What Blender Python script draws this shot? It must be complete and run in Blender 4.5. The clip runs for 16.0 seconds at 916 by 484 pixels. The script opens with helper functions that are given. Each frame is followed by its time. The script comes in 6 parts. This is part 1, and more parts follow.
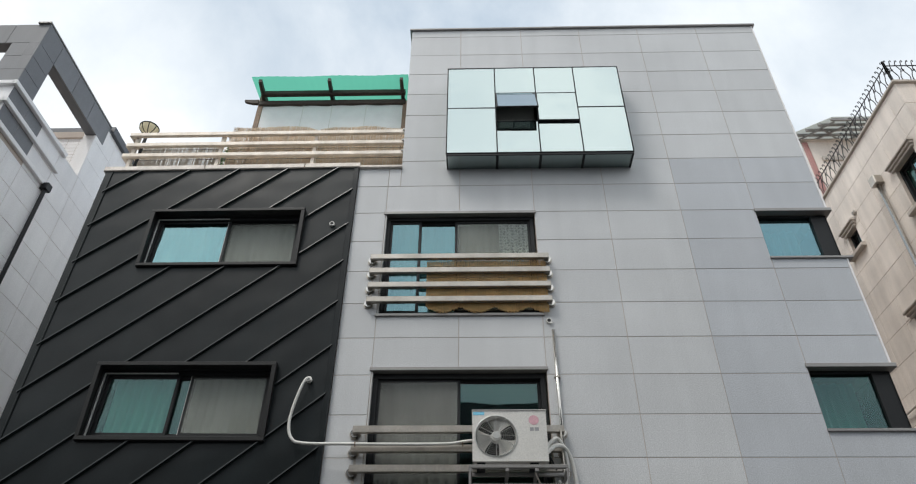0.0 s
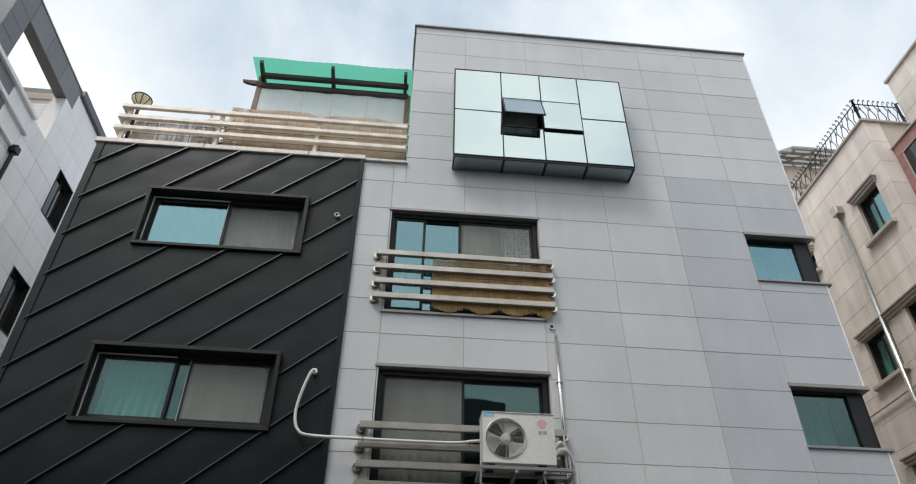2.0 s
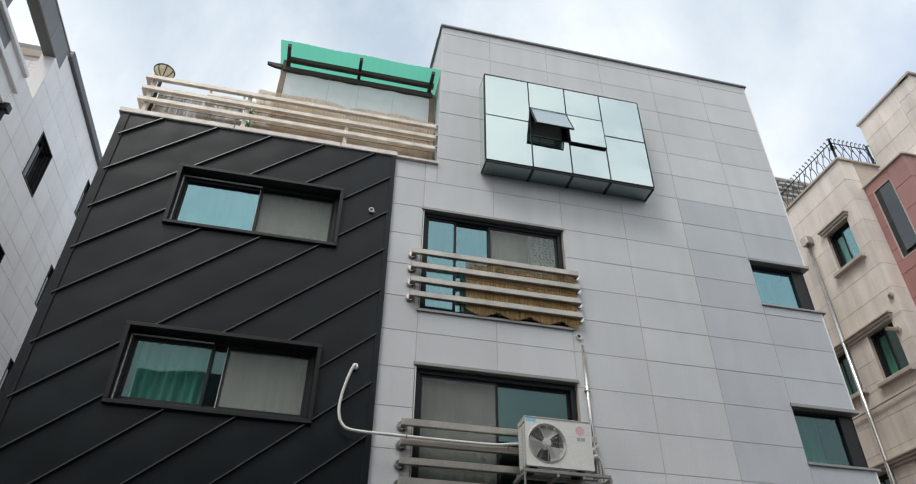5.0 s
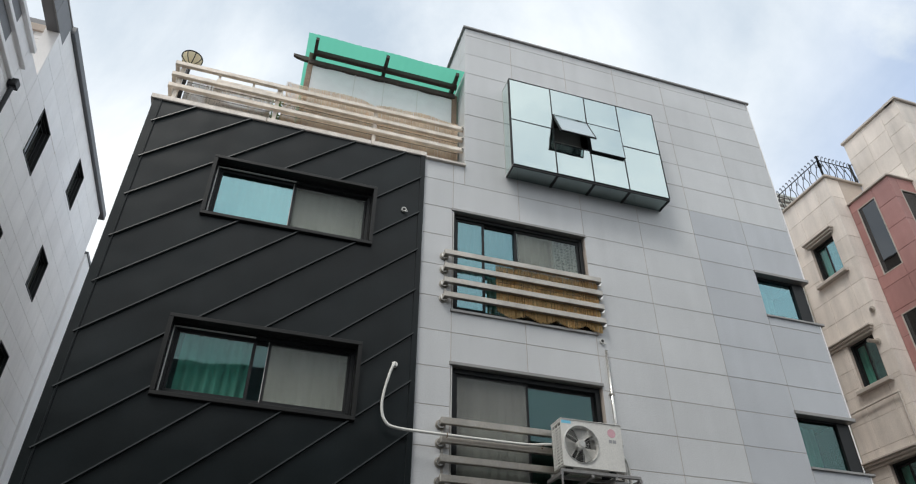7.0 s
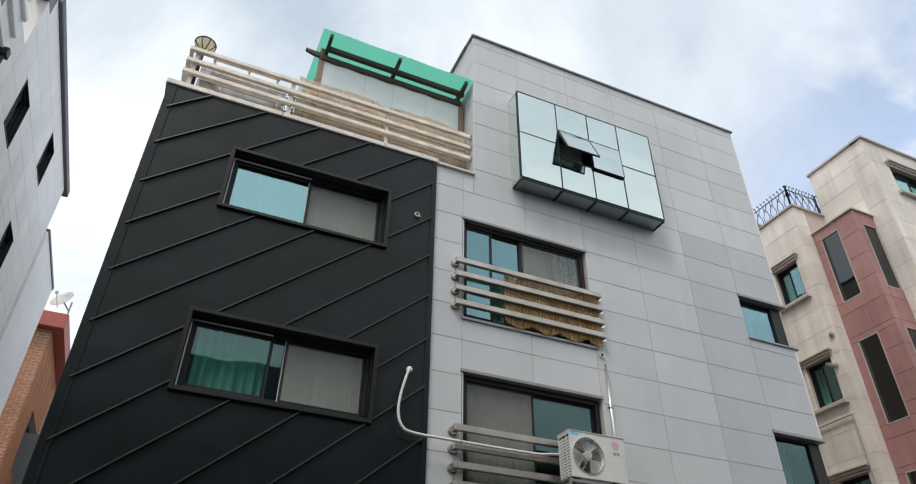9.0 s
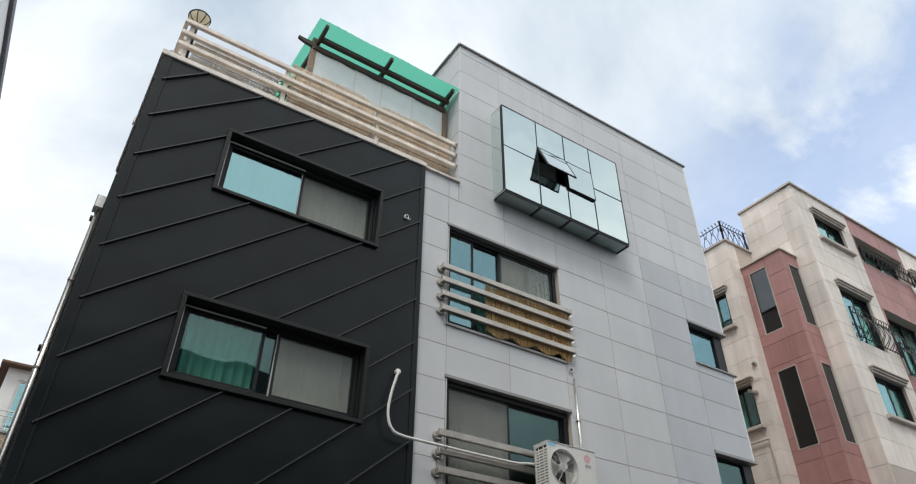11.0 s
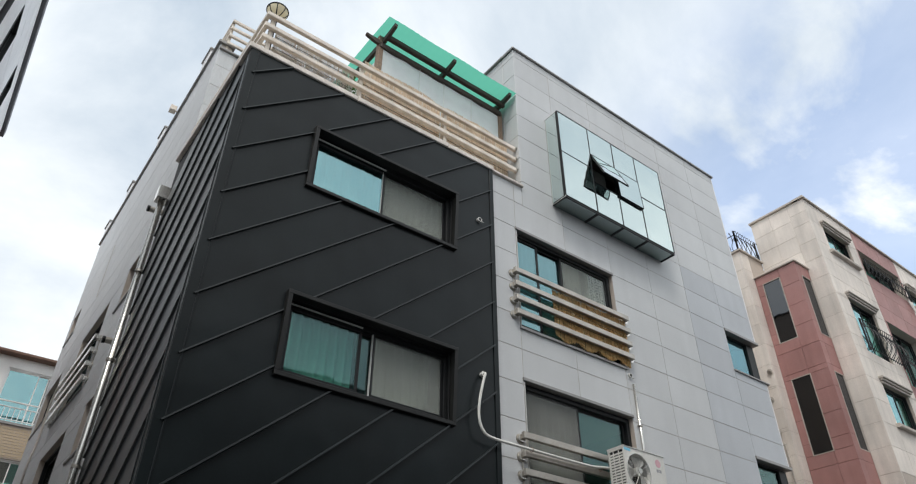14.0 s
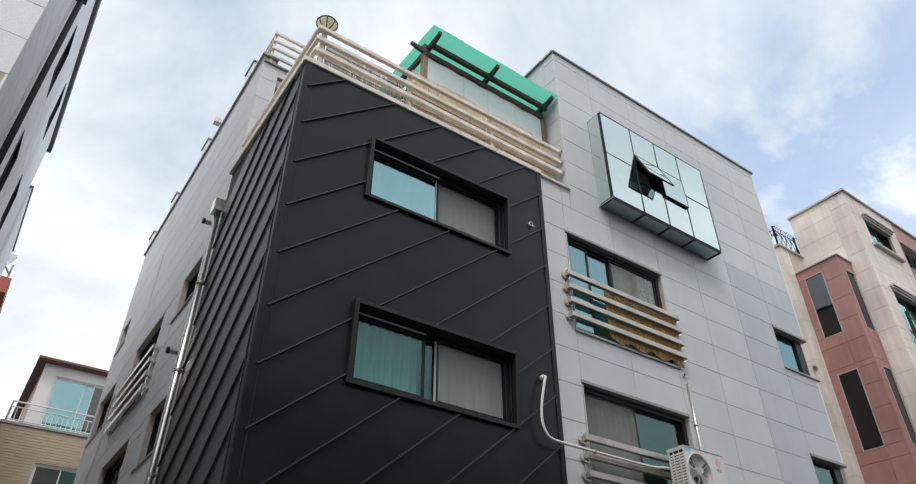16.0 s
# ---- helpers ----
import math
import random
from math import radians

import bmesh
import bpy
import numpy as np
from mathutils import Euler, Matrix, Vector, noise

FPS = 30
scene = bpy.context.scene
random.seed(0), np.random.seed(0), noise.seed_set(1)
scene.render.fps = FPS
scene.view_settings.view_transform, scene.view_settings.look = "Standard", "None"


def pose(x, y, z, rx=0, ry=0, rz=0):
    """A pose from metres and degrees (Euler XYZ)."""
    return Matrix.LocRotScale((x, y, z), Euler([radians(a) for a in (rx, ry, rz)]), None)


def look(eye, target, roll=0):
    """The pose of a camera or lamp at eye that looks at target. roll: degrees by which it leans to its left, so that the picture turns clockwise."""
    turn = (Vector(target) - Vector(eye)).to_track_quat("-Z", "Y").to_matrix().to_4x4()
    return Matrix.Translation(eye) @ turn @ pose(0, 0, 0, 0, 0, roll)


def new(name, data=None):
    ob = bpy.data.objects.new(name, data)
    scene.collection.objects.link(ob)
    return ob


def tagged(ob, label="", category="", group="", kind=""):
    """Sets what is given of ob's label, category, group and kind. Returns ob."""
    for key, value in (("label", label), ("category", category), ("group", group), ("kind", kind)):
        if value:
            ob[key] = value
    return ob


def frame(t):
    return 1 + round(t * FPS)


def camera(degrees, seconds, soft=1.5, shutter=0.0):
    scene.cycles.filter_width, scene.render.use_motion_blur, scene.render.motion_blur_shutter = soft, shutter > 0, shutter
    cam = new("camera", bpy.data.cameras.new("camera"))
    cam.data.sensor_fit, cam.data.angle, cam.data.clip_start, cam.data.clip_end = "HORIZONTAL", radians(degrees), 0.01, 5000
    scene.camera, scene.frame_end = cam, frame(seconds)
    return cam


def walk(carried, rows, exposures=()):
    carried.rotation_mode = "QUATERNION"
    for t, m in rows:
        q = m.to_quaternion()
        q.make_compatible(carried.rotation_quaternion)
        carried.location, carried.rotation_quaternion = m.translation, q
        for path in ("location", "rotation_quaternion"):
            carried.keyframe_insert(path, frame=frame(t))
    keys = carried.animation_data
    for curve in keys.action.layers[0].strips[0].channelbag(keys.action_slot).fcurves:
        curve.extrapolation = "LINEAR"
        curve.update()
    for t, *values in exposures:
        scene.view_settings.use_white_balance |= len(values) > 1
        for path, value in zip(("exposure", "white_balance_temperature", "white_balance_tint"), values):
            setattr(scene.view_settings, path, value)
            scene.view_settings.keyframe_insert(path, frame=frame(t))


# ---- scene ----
cam = camera(67.0, 16.0, soft=1.15)
PATH = [
    (0, (-0.061, -0.036, 1.727), (-0.107, 1.551, 2.943), 0.5),
    (0.5, (-0.325, -0.047, 1.745), (-0.338, 1.544, 2.956), 0.5),
    (1, (-0.631, -0.14, 1.752), (-0.591, 1.456, 2.957), 0.5),
    (1.5, (-0.886, -0.19, 1.736), (-0.794, 1.409, 2.935), 0.5),
    (2, (-1.149, -0.162, 1.754), (-1.006, 1.432, 2.954), 0.7),
    (2.5, (-1.427, -0.215, 1.77), (-1.24, 1.375, 2.969), 0.6),
    (3, (-1.692, -0.268, 1.779), (-1.455, 1.317, 2.976), 0.7),
    (3.5, (-1.961, -0.289, 1.781), (-1.696, 1.297, 2.97), 0.6),
    (4, (-2.228, -0.224, 1.762), (-1.935, 1.358, 2.949), 0.6),
    (6.5, (-3.76, -0.13, 1.772), (-3.302, 1.427, 2.94), 0.7),
    (7, (-4.052, -0.109, 1.777), (-3.562, 1.444, 2.939), 0.5),
    (7.5, (-4.325, -0.036, 1.808), (-3.813, 1.51, 2.969), 0.6),
    (8, (-4.65, -0.037, 1.822), (-4.101, 1.497, 2.982), 0.6),
    (8.5, (-4.923, -0.016, 1.835), (-4.318, 1.498, 2.993), 0.6),
    (9, (-5.179, 0.095, 1.818), (-4.525, 1.589, 2.975), 0.7),
    (9.5, (-5.469, 0.198, 1.811), (-4.754, 1.66, 2.974), 0.6),
    (12, (-6.943, 0.955, 1.788), (-5.977, 2.265, 2.95), 0.6),
    (12.5, (-7.205, 1.106, 1.833), (-6.222, 2.404, 2.994), 0.7),
    (13, (-7.505, 1.247, 1.826), (-6.508, 2.532, 2.989), 0.6),
    (13.5, (-7.716, 1.381, 1.811), (-6.718, 2.666, 2.974), 0.3),
    (14, (-7.894, 1.523, 1.827), (-6.908, 2.822, 2.985), 0.3),
    (14.5, (-8.095, 1.649, 1.837), (-7.117, 2.952, 2.998), 0.4),
    (15, (-8.295, 1.669, 1.827), (-7.322, 2.978, 2.985), 0.2),
    (15.5, (-8.383, 1.68, 1.809), (-7.426, 3.001, 2.967), 0.1),
    (16, (-8.392, 1.698, 1.83), (-7.454, 3.033, 2.986), 0.1),
]
walk(cam, [(t, look(eye, target, roll)) for t, eye, target, roll in PATH])

# ---- sky, sun, exposure ----
world = bpy.data.worlds.new("sky")
scene.world = world
world.use_nodes = True
wn, wl = world.node_tree.nodes, world.node_tree.links
wn.clear()
w_out = wn.new("ShaderNodeOutputWorld")
sky = wn.new("ShaderNodeTexSky")
sky.sky_type, sky.sun_disc = "NISHITA", False
sky.sun_elevation, sky.sun_rotation = radians(58.8), radians(225)
bg_blue = wn.new("ShaderNodeBackground")
bg_blue.inputs["Strength"].default_value = 0.24
wl.new(sky.outputs[0], bg_blue.inputs["Color"])
bg_cloud = wn.new("ShaderNodeBackground")
bg_cloud.inputs["Strength"].default_value = 0.99
tc = wn.new("ShaderNodeTexCoord")
sep = wn.new("ShaderNodeSeparateXYZ")
wl.new(tc.outputs["Generated"], sep.inputs[0])
flat = wn.new("ShaderNodeMath")
flat.operation = "ADD"
flat.inputs[1].default_value = 0.35
wl.new(sep.outputs["Z"], flat.inputs[0])
dome = wn.new("ShaderNodeVectorMath")
dome.operation = "DIVIDE"
wl.new(tc.outputs["Generated"], dome.inputs[0])
comb = wn.new("ShaderNodeCombineXYZ")
for k in range(3):
    wl.new(flat.outputs[0], comb.inputs[k])
wl.new(comb.outputs[0], dome.inputs[1])
puffs = wn.new("ShaderNodeTexNoise")
puffs.inputs["Scale"].default_value = 3.6
puffs.inputs["Detail"].default_value = 9
puffs.inputs["Roughness"].default_value = 0.58
puffs.inputs["Distortion"].default_value = 0.35
wl.new(dome.outputs[0], puffs.inputs["Vector"])
# blue breaks through to the east, ahead of the lane; the rest is closed cloud
patch = wn.new("ShaderNodeValToRGB")
patch.color_ramp.elements[0].position, patch.color_ramp.elements[0].color = 0.51, (0, 0, 0, 1)
patch.color_ramp.elements[1].position, patch.color_ramp.elements[1].color = 0.64, (1, 1, 1, 1)
wl.new(puffs.outputs["Fac"], patch.inputs["Fac"])


def slope_of(value, a, b):
    r = wn.new("ShaderNodeMapRange")
    r.interpolation_type = "SMOOTHSTEP"
    r.inputs["From Min"].default_value, r.inputs["From Max"].default_value = a, b
    wl.new(value, r.inputs["Value"])
    return r.outputs[0]


def times(a, b):
    x = wn.new("ShaderNodeMath")
    x.operation = "MULTIPLY"
    wl.new(a, x.inputs[0])
    if isinstance(b, float):
        x.inputs[1].default_value = b
    else:
        wl.new(b, x.inputs[1])
    return x.outputs[0]


open_sky = times(slope_of(sep.outputs["X"], 0.53, 0.74), slope_of(sep.outputs["Y"], -0.2, 0.2))
gap = wn.new("ShaderNodeMath")
gap.operation = "SUBTRACT"
gap.inputs[0].default_value = 1.0
wl.new(patch.outputs[0], gap.inputs[1])
clear = times(times(open_sky, gap.outputs[0]), 0.61)
cover = wn.new("ShaderNodeMath")
cover.operation = "SUBTRACT"
cover.inputs[0].default_value = 1.0
wl.new(clear, cover.inputs[1])
billow = wn.new("ShaderNodeTexNoise")
billow.inputs["Scale"].default_value = 2.1
billow.inputs["Detail"].default_value = 8
billow.inputs["Roughness"].default_value = 0.58
billow.inputs["Distortion"].default_value = 0.3
wl.new(dome.outputs[0], billow.inputs["Vector"])
shade = wn.new("ShaderNodeValToRGB")
shade.color_ramp.elements[0].position, shade.color_ramp.elements[0].color = 0.28, (0.46, 0.545, 0.64, 1)
shade.color_ramp.elements[1].position, shade.color_ramp.elements[1].color = 0.66, (0.955, 0.985, 1.0, 1)
# a greyer bank of cloud stands high in the north
bank = wn.new("ShaderNodeVectorMath")
bank.operation = "DOT_PRODUCT"
bank.inputs[1].default_value = (0.1, 0.45, 0.887)
wl.new(tc.outputs["Generated"], bank.inputs[0])
thick = wn.new("ShaderNodeMath")
thick.operation = "MULTIPLY_ADD"
thick.inputs[1].default_value, thick.inputs[2].default_value = -0.185, 0.035
wl.new(slope_of(bank.outputs["Value"], 0.83, 0.93), thick.inputs[0])
cloud_level = wn.new("ShaderNodeMath")
cloud_level.operation = "ADD"
wl.new(billow.outputs["Fac"], cloud_level.inputs[0])
wl.new(thick.outputs[0], cloud_level.inputs[1])
wl.new(cloud_level.outputs[0], shade.inputs["Fac"])
wl.new(shade.outputs[0], bg_cloud.inputs["Color"])
mix_sky = wn.new("ShaderNodeMixShader")
wl.new(cover.outputs[0], mix_sky.inputs[0])
wl.new(bg_blue.outputs[0], mix_sky.inputs[1])
wl.new(bg_cloud.outputs[0], mix_sky.inputs[2])
wl.new(mix_sky.outputs[0], w_out.inputs["Surface"])

sun_data = bpy.data.lights.new("sun", "SUN")
sun_data.energy, sun_data.angle, sun_data.color = 1.5, radians(18), (1.0, 0.96, 0.9)
sun = new("sun", sun_data)
sun.matrix_world = look((-12, -4, 34), (0, 8, 6))
scene.view_settings.exposure = 0.3


# ---- materials ----
def material(name, base, rough=0.6, metal=0.0, blot=0.12, blot_scale=0.9, grain=0.1, grain_scale=60.0, bump=0.1,
             piece=0.0, streak=0.0, tint=None, shine=0.5, buckle=0.0):
    """A surface with blotches, fine grain, rain streaks and an own shade for each piece."""
    m = bpy.data.materials.new(name)
    m.use_nodes = True
    n, l = m.node_tree.nodes, m.node_tree.links
    b = n["Principled BSDF"]
    b.inputs["Roughness"].default_value, b.inputs["Metallic"].default_value = rough, metal
    b.inputs["Specular IOR Level"].default_value = shine
    geo = n.new("ShaderNodeNewGeometry")

    def noise_of(scale, squash=None, detail=4):
        t = n.new("ShaderNodeTexNoise")
        t.inputs["Scale"].default_value, t.inputs["Detail"].default_value = scale, detail
        if squash:
            v = n.new("ShaderNodeVectorMath")
            v.operation = "MULTIPLY"
            v.inputs[1].default_value = squash
            l.new(geo.outputs["Position"], v.inputs[0])
            l.new(v.outputs[0], t.inputs["Vector"])
        else:
            l.new(geo.outputs["Position"], t.inputs["Vector"])
        return t.outputs["Fac"]

    def spread(value, amount, last):
        r = n.new("ShaderNodeMapRange")
        r.inputs["From Min"].default_value, r.inputs["From Max"].default_value = 0.25, 0.75
        r.inputs["To Min"].default_value, r.inputs["To Max"].default_value = 1 - amount, 1 + amount
        l.new(value, r.inputs["Value"])
        if last is None:
            return r.outputs[0]
        x = n.new("ShaderNodeMath")
        x.operation = "MULTIPLY"
        l.new(last, x.inputs[0])
        l.new(r.outputs[0], x.inputs[1])
        return x.outputs[0]

    fine = noise_of(grain_scale, detail=3)
    level = spread(noise_of(blot_scale), blot, None)
    level = spread(fine, grain, level)
    if streak:
        level = spread(noise_of(5.0, (1.0, 1.0, 0.08)), streak, level)
    if piece:
        info = n.new("ShaderNodeObjectInfo")
        r = n.new("ShaderNodeMapRange")
        r.inputs["To Min"].default_value, r.inputs["To Max"].default_value = 1 - piece, 1 + piece
        l.new(info.outputs["Random"], r.inputs["Value"])
        x = n.new("ShaderNodeMath")
        x.operation = "MULTIPLY"
        l.new(level, x.inputs[0])
        l.new(r.outputs[0], x.inputs[1])
        level = x.outputs[0]
    hue = n.new("ShaderNodeMixRGB")
    hue.inputs[1].default_value = (*base, 1)
    hue.inputs[2].default_value = (*(tint or base), 1)
    l.new(noise_of(blot_scale * 2.3), hue.inputs[0])
    c = n.new("ShaderNodeVectorMath")
    c.operation = "SCALE"
    l.new(hue.outputs[0], c.inputs[0])
    l.new(level, c.inputs["Scale"])
    l.new(c.outputs[0], b.inputs["Base Color"])
    if bump:
        k = n.new("ShaderNodeBump")
        k.inputs["Strength"].default_value, k.inputs["Distance"].default_value = bump, 0.01
        l.new(fine, k.inputs["Height"])
        l.new(k.outputs[0], b.inputs["Normal"])
        if buckle:
            soft = n.new("ShaderNodeBump")
            soft.inputs["Strength"].default_value, soft.inputs["Distance"].default_value = buckle, 0.06
            l.new(noise_of(1.6, detail=1), soft.inputs["Height"])
            l.new(soft.outputs[0], k.inputs["Normal"])
    return m


def glass(name, tint, gloss, base_share, fresnel=1.0, rough=0.01, wave=0.06):
    """A tinted pane: clear in its tint, with the gloss of a coated sheet."""
    m = bpy.data.materials.new(name)
    m.use_nodes = True
    n, l = m.node_tree.nodes, m.node_tree.links
    n.clear()
    out = n.new("ShaderNodeOutputMaterial")
    clear, shine, mix = n.new("ShaderNodeBsdfTransparent"), n.new("ShaderNodeBsdfGlossy"), n.new("ShaderNodeMixShader")
    clear.inputs["Color"].default_value = (*tint, 1)
    shine.inputs["Color"].default_value, shine.inputs["Roughness"].default_value = (*gloss, 1), rough
    f, p5 = n.new("ShaderNodeLayerWeight"), n.new("ShaderNodeMath")
    f.inputs["Blend"].default_value = 0.5
    p5.operation = "POWER"
    p5.inputs[1].default_value = 5.0
    l.new(f.outputs["Facing"], p5.inputs[0])
    a = n.new("ShaderNodeMath")
    a.operation, a.use_clamp = "MULTIPLY_ADD", True
    a.inputs[1].default_value, a.inputs[2].default_value = 0.96 * fresnel, base_share + 0.04 * fresnel
    l.new(p5.outputs[0], a.inputs[0])
    l.new(a.outputs[0], mix.inputs[0])
    l.new(clear.outputs[0], mix.inputs[1])
    l.new(shine.outputs[0], mix.inputs[2])
    # slightly uneven sheet
    geo, wob, bmp = n.new("ShaderNodeNewGeometry"), n.new("ShaderNodeTexNoise"), n.new("ShaderNodeBump")
    wob.inputs["Scale"].default_value = 1.3
    bmp.inputs["Strength"].default_value, bmp.inputs["Distance"].default_value = wave, 0.05
    l.new(geo.outputs["Position"], wob.inputs["Vector"])
    l.new(wob.outputs["Fac"], bmp.inputs["Height"])
    l.new(bmp.outputs[0], shine.inputs["Normal"])
    l.new(mix.outputs[0], out.inputs["Surface"])
    return m


def sheet(name, base, through_share, rough=0.5, blot=0.06, grain=0.05):
    """A thin plastic or cloth that lets light through."""
    m = material(name, base, rough, blot=blot, blot_scale=5, grain=grain, grain_scale=70, bump=0.05)
    n, l = m.node_tree.nodes, m.node_tree.links
    b, out = n["Principled BSDF"], n["Material Output"]
    t, mix = n.new("ShaderNodeBsdfTranslucent"), n.new("ShaderNodeMixShader")
    t.inputs["Color"].default_value = (*base, 1)
    mix.inputs[0].default_value = through_share
    l.new(b.outputs[0], mix.inputs[1])
    l.new(t.outputs[0], mix.inputs[2])
    l.new(mix.outputs[0], out.inputs["Surface"])
    return m


def mesh_screen(name, base, open_share):
    """A woven screen: part thread, part clear."""
    m = material(name, base, 0.8, blot=0.12, blot_scale=2.5, grain=0.1, streak=0.12, bump=0)
    n, l = m.node_tree.nodes, m.node_tree.links
    t, mix = n.new("ShaderNodeBsdfTransparent"), n.new("ShaderNodeMixShader")
    mix.inputs[0].default_value = open_share
    l.new(n["Principled BSDF"].outputs[0], mix.inputs[1])
    l.new(t.outputs[0], mix.inputs[2])
    l.new(mix.outputs[0], n["Material Output"].inputs["Surface"])
    return m


def lace_cloth(name, base):
    """A net curtain: rows of threads in a cell pattern with openings between."""
    m = sheet(name, base, 0.3, 0.9, 0.2, 0.2)
    n, l = m.node_tree.nodes, m.node_tree.links
    out = n["Material Output"]
    cloth = out.inputs["Surface"].links[0].from_socket
    geo, cells, edge = n.new("ShaderNodeNewGeometry"), n.new("ShaderNodeTexVoronoi"), n.new("ShaderNodeValToRGB")
    cells.inputs["Scale"].default_value, cells.inputs["Randomness"].default_value = 17.0, 0.35
    edge.color_ramp.elements[0].position, edge.color_ramp.elements[0].color = 0.26, (0.75, 0.75, 0.75, 1)
    edge.color_ramp.elements[1].position, edge.color_ramp.elements[1].color = 0.42, (0, 0, 0, 1)
    clear, mix = n.new("ShaderNodeBsdfTransparent"), n.new("ShaderNodeMixShader")
    l.new(geo.outputs["Position"], cells.inputs["Vector"])
    l.new(cells.outputs["Distance"], edge.inputs["Fac"])
    l.new(edge.outputs[0], mix.inputs[0])
    l.new(cloth, mix.inputs[1])
    l.new(clear.outputs[0], mix.inputs[2])
    l.new(mix.outputs[0], out.inputs["Surface"])
    return m


